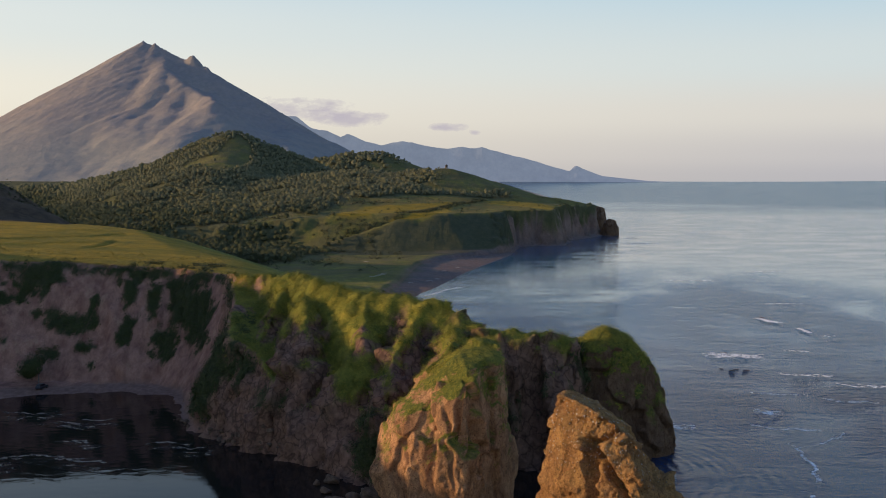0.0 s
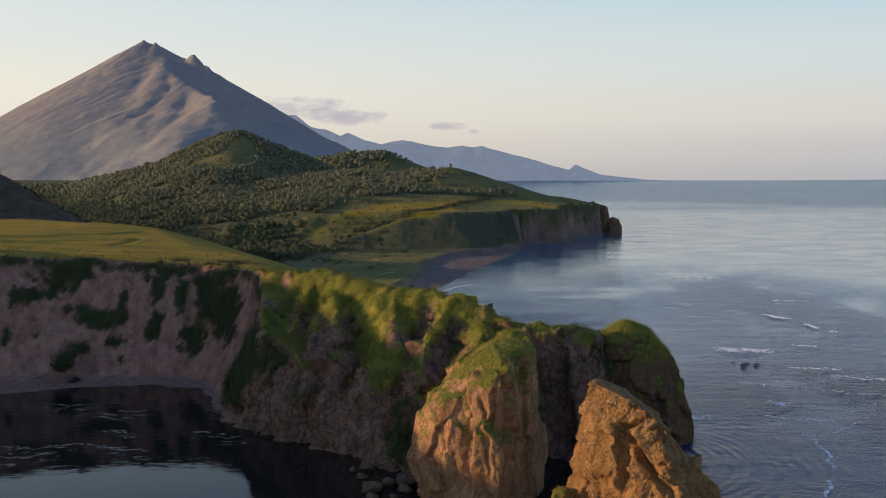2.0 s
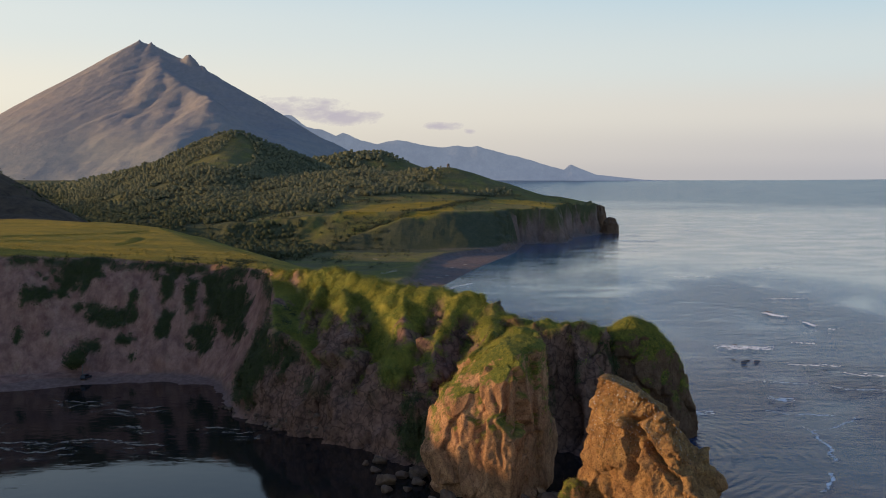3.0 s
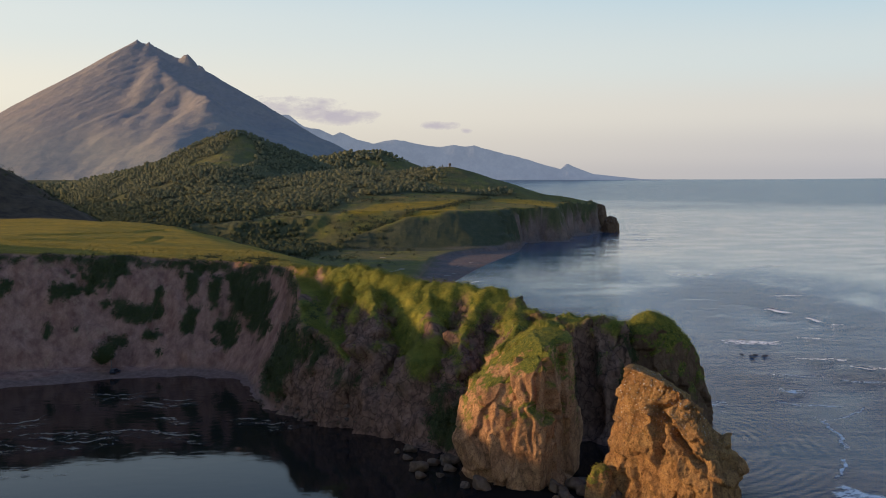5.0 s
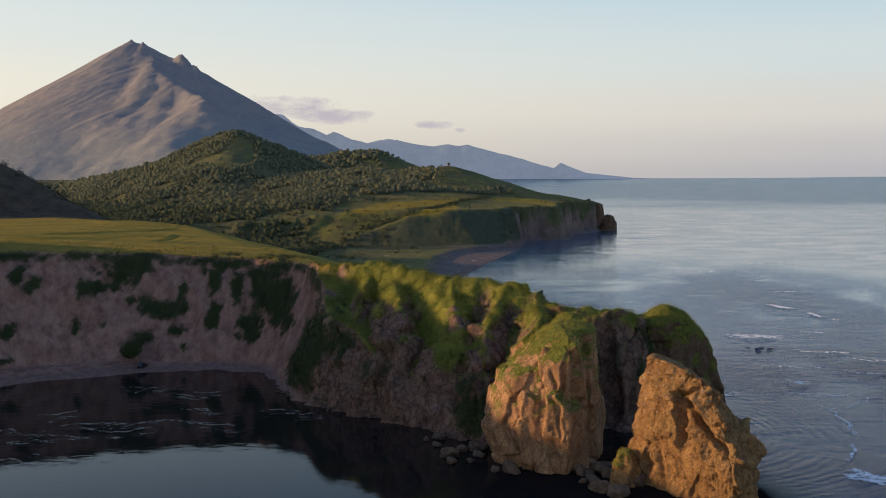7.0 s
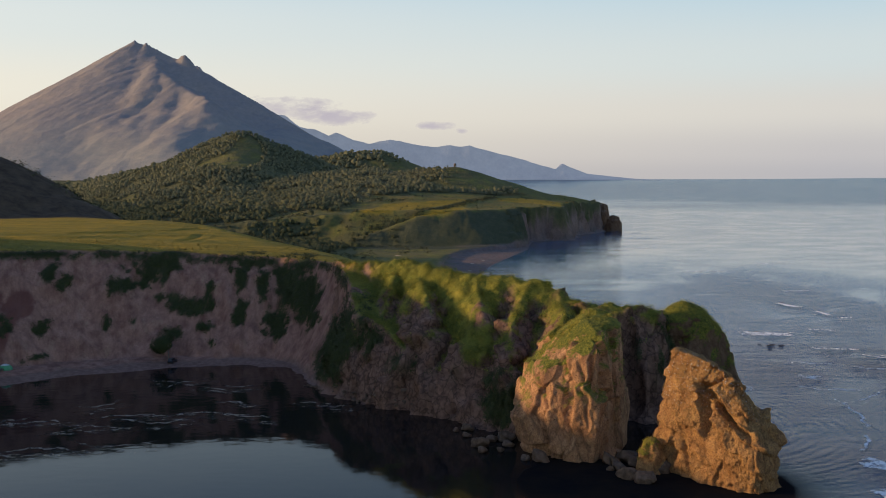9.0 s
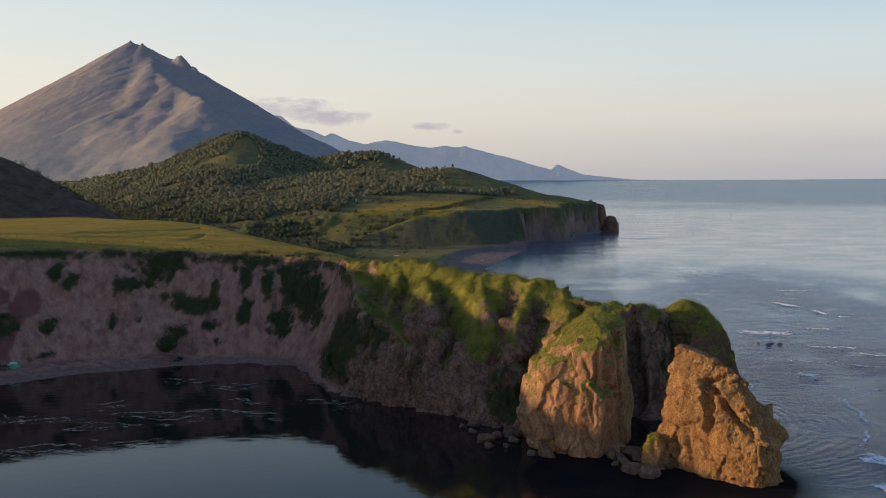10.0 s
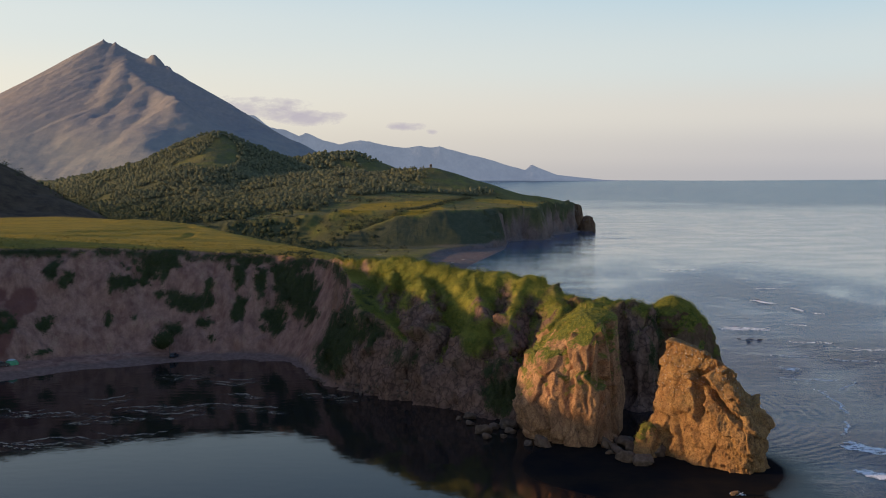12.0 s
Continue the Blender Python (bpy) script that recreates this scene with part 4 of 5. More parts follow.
def boulder_mesh(seed, big):
    """A worn angular boulder about a metre across."""
    n = 18 if big else 12
    th, ph = np.meshgrid(np.linspace(0, 2 * math.pi, n * 2 + 1), np.linspace(0, math.pi, n))
    d = np.stack([np.sin(ph) * np.cos(th), np.sin(ph) * np.sin(th), np.cos(ph)], -1)
    rs = np.random.RandomState(seed)
    r = np.full(th.shape, 0.62)
    for _ in range(11):
        axis = rs.normal(size=3)
        axis /= np.linalg.norm(axis)
        r = np.minimum(r, rs.uniform(0.28, 0.45) / np.maximum(d @ axis, 0.15))
    co = d * r[..., None] * (1, 0.85, 0.75)
    co += d * (0.06 * fbm(d[..., 0] * 2 + seed, d[..., 1] * 2, d[..., 2] * 2, 4))[..., None]
    co[:, -1], co[0], co[-1] = co[:, 0], co[0].mean(0), co[-1].mean(0)
    return grid_mesh("boulder", co, None, M_STONE, {"grass": 0 * th}, smooth=False)


def stone_material():
    mat, nt, sh = material("grey_brown_stone")
    colour = mix(nt, noise_tex(nt, 0.9, 6, 0.65), (0.055, 0.039, 0.029), (0.17, 0.12, 0.083))
    info = nt.nodes.new("ShaderNodeObjectInfo")
    colour = mix(nt, maths(nt, "MULTIPLY", info.outputs["Random"], 0.5), colour, (0.17, 0.10, 0.055))
    nt.links.new(colour, sh.inputs["Base Color"])
    rough(sh, 0.85, 0.25)
    bump(nt, sh, noise_tex(nt, 3.0, 7, 0.7, lo=0, hi=1), 0.7, 0.3)
    return mat


M_STONE = stone_material()
BOULDER = [tagged(new("boulder", boulder_mesh(40 + k, True)), "worn grey-brown boulder at the foot of the cliff", "boulder", "boulders below the pillar") for k in range(5)]
rs = np.random.RandomState(3)
BOULDERS = [(-21.9, 196.0, 5.4), (-15.3, 201.0, 6.0), (-8.5, 196.7, 5.5), (-8.5, 183.6, 6.0), (-21.0, 191.0, 2.7), (-17.1, 191.3, 2.2), (-11.5, 183.9, 2.5), (6.8, 181.3, 4.7), (11.2, 183.0, 6.4),
            (8.5, 169.5, 4.7), (12.4, 166.0, 5.4), (17.7, 173.4, 5.4), (6.4, 175.3, 2.0), (8.2, 175.7, 3.7), (12.8, 178.3, 3.4), (-24, 212, 3.6), (-26.8, 210.5, 2.0), (-24.5, 205, 2.4),
            (12.5, 181, 3.2), (13.5, 186, 3.0), (25.2, 143.5, 2.0), (8.5, 180, 2.6), (-15, 196, 3.0), (-18.5, 200.5, 3.4), (19.5, 189, 3.5)]
for k, (x, y, size) in enumerate(BOULDERS):
    size = min(size, 2.0 + 0.52 * size)
    m = pose(x, y, 0.18 * size, rs.uniform(-25, 25), rs.uniform(-25, 25), rs.uniform(0, 360))
    ob = BOULDER[k] if k < 5 else copy_thing(BOULDER[k % 5], m)
    ob.matrix_basis = m @ Matrix.Scale(size, 4)
# The tall orange block with a mossy top between the pillar and the stack.
BLOCK = [[(12, 175.5, -1), (13, 172.5, -1), (16.5, 172, -1), (18.5, 174, -1), (17.5, 177.5, -1), (14, 178, -1)],
         [(12.5, 175.5, 4), (13.3, 173, 4), (16.3, 172.6, 4), (18, 174.2, 4), (17.2, 177, 4), (14.2, 177.4, 4)],
         [(13.4, 175.4, 6.6), (14, 173.8, 6.6), (16, 173.4, 6.6), (17, 174.4, 6.6), (16.5, 176.4, 6.6), (14.6, 176.6, 6.6)]]
CRAGS.append(crag("rock_block", BLOCK, 80, 36, 1.0, 8, 0.28, 6, 0.8, "small orange rock block with yellow-green moss on top"))
# Loose stones along the foot of the promontory.
for k in range(60):
    f = k / 60
    x, y = -72 + f * 34 + rs.normal() * 0.8, 268 - f * 38 - 6 * math.sin(f * math.pi) * 0.4 + rs.normal() * 1.0
    size = rs.uniform(0.6, 1.7)
    z = float(ground_parts(np.array([x]), np.array([y]))[0][0])
    ob = copy_thing(BOULDER[k % 5], Matrix())
    ob.matrix_basis = pose(x, y, max(z, 0) + 0.15 * size, rs.uniform(-40, 40), rs.uniform(-40, 40), rs.uniform(0, 360)) @ Matrix.Scale(size, 4)
    tagged(ob, "small grey stone on the rocky shore below the promontory", "stone", "stones along the shore")
    ob.name = "stone"
# Dark reef rocks that break the sea.
for x, y, size in [(97.6, 338, 3.2), (101, 336, 2.2), (99.5, 341, 2.0), (96, 334, 2.6), (102.5, 339, 2.8), (95, 341.5, 1.8), (104.5, 374, 2.4), (118, 398, 1.6), (149, 470, 2.2), (128, 1003, 5), (135, 1010, 4), (141, 1012, 3)]:
    ob = copy_thing(BOULDER[int(x) % 5], Matrix())
    ob.matrix_basis = pose(x, y, 0.0, 0, 0, x * 7) @ Matrix.Diagonal((size * 0.95, size * 0.65, size * 0.10, 1))
    tagged(ob, "low dark reef rock awash in the sea", "rock", "reef rocks")
    ob.name = "reef_rock"


# ---- plants ----
def leaf_material(name, dark, light):
    mat, nt, sh = material(name)
    geo = nt.nodes.new("ShaderNodeNewGeometry")
    colour = mix(nt, geo.outputs["Random Per Island"], dark, light)
    colour = mix(nt, maths(nt, "MULTIPLY", noise_tex(nt, 0.15, 4, 0.6), 0.3), colour, [0.6 * c for c in dark])
    nt.links.new(colour, sh.inputs["Base Color"])
    rough(sh, 0.8, 0.15)
    return mat


# Valley leaves carry shade in their colour, hill leaves the haze.
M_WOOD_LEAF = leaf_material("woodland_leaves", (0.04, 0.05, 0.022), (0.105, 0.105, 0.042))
M_HAZED_LEAF = leaf_material("hazed_leaves", (0.11, 0.115, 0.058), (0.20, 0.182, 0.088))


def canopy_material():
    mat, nt, sh = material("woodland_canopy")
    geo = nt.nodes.new("ShaderNodeNewGeometry")
    n = maths(nt, "ADD", maths(nt, "MULTIPLY", noise_tex(nt, 0.5, 5, 0.7), 0.4), maths(nt, "MULTIPLY", geo.outputs["Random Per Island"], 0.6))
    # Crowns are painted darker for the valley's shade, paler for haze uphill.
    colour = mix(nt, attribute(nt, "hill_haze"), mix(nt, n, (0.05, 0.06, 0.027), (0.10, 0.10, 0.04)), mix(nt, n, (0.115, 0.12, 0.06), (0.20, 0.185, 0.088)))
    nt.links.new(colour, sh.inputs["Base Color"])
    rough(sh, 0.9, 0.1)
    bump(nt, sh, noise_tex(nt, 0.7, 5, 0.7, lo=0, hi=1), 0.4, 1.0)
    return mat


M_CANOPY = canopy_material()
M_SCRUB = leaf_material("scrub_leaves", (0.04, 0.052, 0.018), (0.078, 0.09, 0.03))
M_HAY = leaf_material("meadow_blades", (0.18, 0.15, 0.03), (0.38, 0.29, 0.06))
M_BUSH = leaf_material("bush_leaves", (0.075, 0.115, 0.018), (0.27, 0.245, 0.042))
M_GRASS = leaf_material("grass_blades", (0.13, 0.16, 0.022), (0.41, 0.335, 0.052))


def bark_material():
    mat, nt, sh = material("grey_bark")
    nt.links.new(mix(nt, noise_tex(nt, 4, 5, 0.6, (1, 1, 0.2)), (0.10, 0.085, 0.07), (0.24, 0.21, 0.18)), sh.inputs["Base Color"])
    rough(sh, 0.9)
    return mat


M_BARK = bark_material()


def leaf_mesh(name, centres, facing, sizes, rs, mat, spread=0.45):
    """Small bent leaf sprays, one quad each, that face outwards from their clump."""
    n = len(centres)
    out = facing / (np.linalg.norm(facing, axis=1)[:, None] + 1e-9)
    g = out + spread * rs.normal(size=(n, 3)) * 0.6
    g /= np.linalg.norm(g, axis=1)[:, None]
    a = np.cross(g, rs.normal(size=(n, 3)))
    a /= np.linalg.norm(a, axis=1)[:, None]
    b = np.cross(g, a)
    s = sizes[:, None]
    jit = lambda: rs.uniform(0.6, 1.2, (n, 1))  # noqa: E731
    v = np.stack([centres - a * s * jit(), centres - b * s * 0.75 * jit(), centres + a * s * jit(), centres + b * s * 0.75 * jit()], 1)
    back = (np.cross(v[:, 1] - v[:, 0], v[:, 2] - v[:, 0]) * out).sum(1) < 0
    v[back] = v[back][:, ::-1]
    me = bpy.data.meshes.new(name)
    fill_mesh(me, v.reshape(-1, 3), np.arange(4 * n).reshape(n, 4))
    me.polygons.foreach_set("use_smooth", np.ones(n, bool))
    shade = out + 0.35 * g + (0, 0, 0.15)
    shade /= np.linalg.norm(shade, axis=1)[:, None]
    me.normals_split_custom_set_from_vertices(np.repeat(shade, 4, 0).tolist())
    me.materials.append(mat)
    return me


def crown_points(rs, n, width, low, high):
    """Points in the outer shell of a crown made of several lobes."""
    lobes = [(rs.normal(0, width * 0.28), rs.normal(0, width * 0.28), rs.uniform(low + 0.25 * (high - low), high - 0.2 * (high - low)), rs.uniform(0.26, 0.42) * width) for _ in range(7)]
    lobes.append((0, 0, high - 0.28 * width, 0.3 * width))
    pick = rs.randint(0, len(lobes), n)
    d = rs.normal(size=(n, 3))
    d /= np.linalg.norm(d, axis=1)[:, None]
    c = np.array([l[:3] for l in lobes])[pick]
    r = np.array([l[3] for l in lobes])[pick] * rs.uniform(0.7, 1.08, n)
    return c + d * r[:, None] * (1, 1, 0.9), d + 0.6 * (c - (0, 0, low)) / width


def tube(bm_verts, faces, a, b, ra, rb, sides=6):
    """Adds a tapered limb from a to b to lists of vertices and faces."""
    a, b = Vector(a), Vector(b)
    q = (b - a).to_track_quat("Z", "Y")
    start = len(bm_verts)
    for p, r in ((a, ra), (b, rb)):
        for k in range(sides):
            t = 2 * math.pi * k / sides
            bm_verts.append(p + q @ Vector((r * math.cos(t), r * math.sin(t), 0)))
    for k in range(sides):
        faces.append((start + k, start + (k + 1) % sides, start + sides + (k + 1) % sides, start + sides + k))


def make_tree(seed, height, leaves, size, leaf_mat, label, group):
    rs = np.random.RandomState(seed)
    root = new("tree")
    tagged(root, label, "tree", group)
    verts, faces = [], []
    lean = Vector((rs.normal(0, 0.3), rs.normal(0, 0.3), height * 0.55))
    tube(verts, faces, (0, 0, -0.5), lean * 0.5, 0.22, 0.16)
    tube(verts, faces, lean * 0.5, lean, 0.16, 0.09)
    for _ in range(6):
        s = rs.uniform(0.35, 0.95)
        t = rs.uniform(0, 2 * math.pi)
        tube(verts, faces, lean * s, lean * s + Vector((math.cos(t) * height * 0.2, math.sin(t) * height * 0.2, height * rs.uniform(0.12, 0.28))), 0.08, 0.025, 5)
    me = bpy.data.meshes.new("trunk")
    me.from_pydata(verts, [], faces)
    me.materials.append(M_BARK)
    part("trunk", me, root, "grey bark trunk with limbs")
    c, d = crown_points(rs, leaves, height * 0.75, height * 0.22, height)
    part("crown", leaf_mesh("crown", c, d, rs.uniform(0.6, 1.1, leaves) * size, rs, leaf_mat), root, "leafy green crown")
    return root


def ground_z(x, y):
    return ground_parts(np.asarray(x, float), np.asarray(y, float))


# Single trees of the wood's near edge, then the rest of the wood.
TREES = [make_tree(60 + k, 4.8 + 0.7 * k, 330, 0.4, M_WOOD_LEAF, "rounded broadleaf tree of the valley wood", "trees of the valley wood") for k in range(4)]
rs = np.random.RandomState(5)
x, y = rs.uniform(-900, 130, 150000), rs.uniform(540, 2300, 150000)
z, top, sea = ground_z(x, y)
ok = (wood_cover(x, y, sea) > rs.uniform(0.15, 1.0, x.shape)) & (rs.uniform(0, 1, x.shape) < 0.5) & (x > -0.36 * y - 90) & (z > 3)
x, y, z = x[ok], y[ok], z[ok]
near = (y < 860)
order = np.argsort(y)
single = order[:280]
for n, k in enumerate(single):
    s = rs.uniform(0.75, 1.2)
    m = pose(x[k], y[k], z[k] - 0.2, 0, 0, rs.uniform(0, 360))
    ob = TREES[n] if n < 4 else copy_thing(TREES[n % 4], m)
    ob.matrix_basis = m @ Matrix.Scale(s, 4)


def crown_shapes():
    """Lumpy tree crowns about a metre in radius, open below."""
    shapes = []
    for k in range(6):
        bm = bmesh.new()
        bmesh.ops.create_icosphere(bm, subdivisions=1, radius=1.0)
        bmesh.ops.delete(bm, geom=[v for v in bm.verts if v.co.z < -0.7], context="VERTS")
        bm.verts.index_update()
        v = np.array([p.co for p in bm.verts])
        f = np.array([[p.index for p in q.verts] for q in bm.faces])
        bm.free()
        v = v * (0.74 + 0.5 * fbm(v[:, 0] * 1.7 + 9 * k, v[:, 1] * 1.7, v[:, 2] * 1.7, 2, 0.7))[:, None]
        shapes.append((v, f))
    return shapes


def build_wood():
    """Far woodland: single crowns that stand close together, with loose leaf sprays on them."""
    rs = np.random.RandomState(6)
    spots = []
    for x0, x1, y0, y1, pace in ((-520, 110, 560, 1170, 3.9), (-700, 110, 1170, 1580, 3.7), (-800, 60, 1580, 2150, 6.2)):
        gx, gy = np.meshgrid(np.arange(x0, x1, pace), np.arange(y0, y1, pace))
        spots.append(np.stack([(gx + rs.uniform(-0.5, 0.5, gx.shape) * pace).ravel(), (gy + rs.uniform(-0.5, 0.5, gx.shape) * pace).ravel(), np.full(gx.size, pace)], -1))
    x, y, pace = np.concatenate(spots).T
    z, top, sea = ground_z(x, y)
    thin = 0.5 + 0.9 * fbm(x / 30, y / 30, 8.0, 3)
    ok = (wood_cover(x, y, sea) > rs.uniform(0.2, 0.95, x.shape)) & (thin > rs.uniform(0, 0.55, x.shape)) & (x > -0.38 * y - 90) & (z > 3)
    x, y, z, pace = x[ok], y[ok], z[ok], pace[ok]
    wide = pace * (0.36 + 0.55 * rs.uniform(0, 1, x.shape) ** 1.6)
    tall = wide * rs.uniform(0.7, 1.3, x.shape)
    turn = rs.uniform(0, 2 * math.pi, x.shape)
    kind = rs.randint(0, 6, x.shape)
    # Share of painted haze: grows with height, none on the nearest wood.
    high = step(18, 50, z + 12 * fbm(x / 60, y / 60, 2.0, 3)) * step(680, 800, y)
    verts, faces, outer, hill_haze, start = [], [], [], [], 0
    for k, (v, f) in enumerate(crown_shapes()):
        m = np.flatnonzero(kind == k)
        c, sn = np.cos(turn[m])[:, None], np.sin(turn[m])[:, None]
        p = np.stack([x[m, None] + wide[m, None] * (v[:, 0] * c - v[:, 1] * sn), y[m, None] + wide[m, None] * (v[:, 0] * sn + v[:, 1] * c), z[m, None] + 0.8 + tall[m, None] * (0.6 + v[:, 2])], -1)
        verts.append(p.reshape(-1, 3))
        faces.append((f[None] + start + len(v) * np.arange(len(m))[:, None, None]).reshape(-1, 3))
        outer.append(np.stack([v[:, 0] * c - v[:, 1] * sn, v[:, 0] * sn + v[:, 1] * c, 0 * c + v[:, 2]], -1).reshape(-1, 3))
        hill_haze.append(np.repeat(high[m], len(v)))
        start += len(m) * len(v)
    me = bpy.data.meshes.new("woodland")
    fill_mesh(me, np.concatenate(verts), np.concatenate(faces))
    me.attributes.new("hill_haze", "FLOAT", "POINT").data.foreach_set("value", np.concatenate(hill_haze).astype(np.float32))
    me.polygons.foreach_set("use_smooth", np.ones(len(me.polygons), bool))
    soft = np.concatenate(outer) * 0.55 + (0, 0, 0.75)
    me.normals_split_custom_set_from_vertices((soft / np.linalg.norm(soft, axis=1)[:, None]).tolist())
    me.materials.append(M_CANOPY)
    tagged(new("woodland", me), "dense broadleaf woodland over the valley and hills", "trees", kind="stuff")
    n = 180000
    weight = np.where(y < 1250, 2.6, np.where(y < 1580, 0.8, 0.0))
    pick = rs.choice(len(y), n, p=weight / weight.sum())
    d = rs.normal(size=(n, 3)) * (1, 1, 0.7) + (0, 0, 0.5)
    d /= np.linalg.norm(d, axis=1)[:, None]
    where = np.stack([x[pick], y[pick], z[pick] + 0.8 + 0.6 * tall[pick]], -1) + d * np.stack([wide[pick], wide[pick], tall[pick]], -1) * rs.uniform(0.75, 1.25, (n, 1))
    for mask, mat, label in ((high[pick] < 0.5, M_WOOD_LEAF, "outer leaf sprays of the valley woodland, darkened as in shade"), (high[pick] >= 0.5, M_HAZED_LEAF, "outer leaf sprays of the hill woodland, greyed as in haze")):
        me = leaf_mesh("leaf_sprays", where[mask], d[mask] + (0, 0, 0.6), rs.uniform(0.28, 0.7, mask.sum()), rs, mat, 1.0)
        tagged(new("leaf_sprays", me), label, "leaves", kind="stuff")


build_wood()


def surface_points(name, n, rs):
    """Random points on a mesh with their normals, by area, and the values of its masks."""
    me = bpy.data.objects[name].data
    co = np.empty(len(me.vertices) * 3, np.float32)
    me.vertices.foreach_get("co", co)
    co = co.reshape(-1, 3).astype(float)
    quads = np.empty(len(me.loops), np.int32)
    me.loops.foreach_get("vertex_index", quads)
    quads = quads.reshape(-1, 4)
    masks = {}
    for a in me.attributes:
        if a.data_type == "FLOAT" and a.domain == "POINT":
            v = np.empty(len(co), np.float32)
            a.data.foreach_get("value", v)
            masks[a.name] = v
    return co, quads, masks


def scatter(co, quads, weight, n, rs):
    a, b, c, d = (co[quads[:, k]] for k in range(4))
    cross = np.cross(c - a, d - b)
    area = np.linalg.norm(cross, axis=1)
    p = area * weight[quads].mean(1)
    pick = rs.choice(len(quads), n, p=p / p.sum())
    u, v = rs.uniform(0, 1, (2, n, 1))
    where = (a[pick] * (1 - u) + b[pick] * u) * (1 - v) + (d[pick] * (1 - u) + c[pick] * u) * v
    normal = cross[pick] / (area[pick][:, None] + 1e-9)
    normal *= np.sign(normal[:, 2:3] + 1e-9)
    return where, normal


def plant_cover(name, label, category, where, normal, per, spread, size, mat, rs, turn=0.7, lift=0.35):
    n = len(where)
    off = rs.normal(size=(n, per, 3)) * spread[:, None, None] * (1, 1, 0.8)
    c = where[:, None] + off + (normal * 0.5 + (0, 0, 0.5))[:, None] * (spread[:, None, None] * lift * 2)
    face = off / (spread[:, None, None] + 1e-6) * 0.5 + (normal * turn + (0, 0, 0.3))[:, None]
    me = leaf_mesh(name, c.reshape(-1, 3), face.reshape(-1, 3), rs.uniform(0.6, 1.3, n * per) * size, rs, mat)
    return tagged(new(name, me), label, category, kind="stuff")


rs = np.random.RandomState(12)
co, quads, masks = surface_points("ground", 0, rs)
near = (co[:, 1] < 350) & (co[:, 0] > -240)
w = np.where(near, masks["scrub"] ** 2, 0)
where, normal = scatter(co, quads, w, 5000, rs)
plant_cover("scrub", "dark green bushes clinging to the cliffs", "bushes", where, normal, 26, rs.uniform(0.3, 0.75, len(where)), 0.2, M_SCRUB, rs, 1.0)
lawn = near * (1 - masks["scrub"]) * (1 - masks["soil"]) * (1 - masks["rock"]) * (1 - masks["sand"]) * (co[:, 2] > 6) * (co[:, 0] > -70) * (co[:, 1] < 315)
where, normal = scatter(co, quads, lawn, 13000, rs)
plant_cover("tall_grass", "yellow-green tussocks of tall grass on the promontory", "grass", where, normal, 14, rs.uniform(0.2, 0.55, len(where)), 0.115, M_GRASS, rs, 1.5, 0.2)
valley = (co[:, 1] > 640) & (co[:, 1] < 1000) & (co[:, 0] > -330) & (co[:, 0] < -30)
w = np.where(valley, (1 - masks["gold"]) * (1 - masks["sand"]) * step(-0.1, 0.35, fbm(co[:, 0] / 45, co[:, 1] / 60, 2.5, 4)), 0)
where, normal = scatter(co, quads, w, 900, rs)
plant_cover("thicket", "dark low thickets dotted over the valley floor", "bushes", where, normal, 26, rs.uniform(0.7, 2.0, len(where)), 0.6, M_WOOD_LEAF, rs)
w = np.where(co[:, 1] > 800, np.maximum(step(-6, -2, ridge(HEDGE, co[:, 0], co[:, 1], 1.0, 0.1)), 0.012 * step(-30, 0, inland(HEAD_FIELD, co[:, 0], co[:, 1])) * (co[:, 2] > 12)), 0)
where, normal = scatter(co, quads, w, 420, rs)
plant_cover("hedge_bushes", "dark bushes of a hedge between the hayfields", "bushes", where, normal, 22, rs.uniform(0.5, 1.3, len(where)), 0.5, M_WOOD_LEAF, rs)
rs = np.random.RandomState(21)
lawn = masks["gold"] * (1 - masks["scrub"]) * (co[:, 2] > 34) * (co[:, 1] < 640) * (co[:, 0] > -320) * np.clip(420 / np.maximum(co[:, 1], 1), 0.3, 1)
where, normal = scatter(co, quads, lawn * (co[:, 1] < 380), 3500, rs)
plant_cover("meadow_grass", "golden evening meadow grass on the plateau", "grass", where, normal, 8, rs.uniform(0.25, 0.7, len(where)), 0.24, M_HAY, rs, 0.5)
lawn = ((co[:, 1] < 315) & (co[:, 0] > -66) & (co[:, 2] > 9)) * (1 - masks["rock"]) * (1 - masks["soil"]) * step(-0.1, 0.3, fbm(co[:, 0] / 6, co[:, 1] / 6, 7.0, 3))
where, normal = scatter(co, quads, lawn, 2600, rs)
plant_cover("low_bushes", "rounded green bushes among the promontory grass", "bushes", where, normal, 36, rs.uniform(0.25, 0.85, len(where)), 0.16, M_BUSH, rs, 0.9, 0.5)
for ob, c, n, g in CRAGS[:3] + CRAGS[5:]:
    co, quads, masks = surface_points(ob.name, 0, rs)
    if ob.name.startswith("tall_sea_rock"):
        continue
    count = 90 if ob.name == "rock_block" else 1700
    where, normal = scatter(co, quads, masks["grass"] ** 2, count, rs)
    cap = plant_cover("grass_cap", "green grass tussocks on a rock top", "grass", where, normal, 20, rs.uniform(0.2, 0.5, count) * (0.5 if count < 100 else 1), 0.10, M_GRASS, rs, 1.4, 0.25)
    cap.parent = ob


# ---- things on the shore ----
def flat_material(name, colour, roughness, metallic=0.0, wear=0.25):
    mat, nt, sh = material(name)
    nt.links.new(mix(nt, maths(nt, "MULTIPLY", noise_tex(nt, 2.5, 5, 0.6), wear), colour, [c * 0.5 for c in colour]), sh.inputs["Base Color"])
    rough(sh, roughness, 0.4)
    sh.inputs["Metallic"].default_value = metallic
    return mat


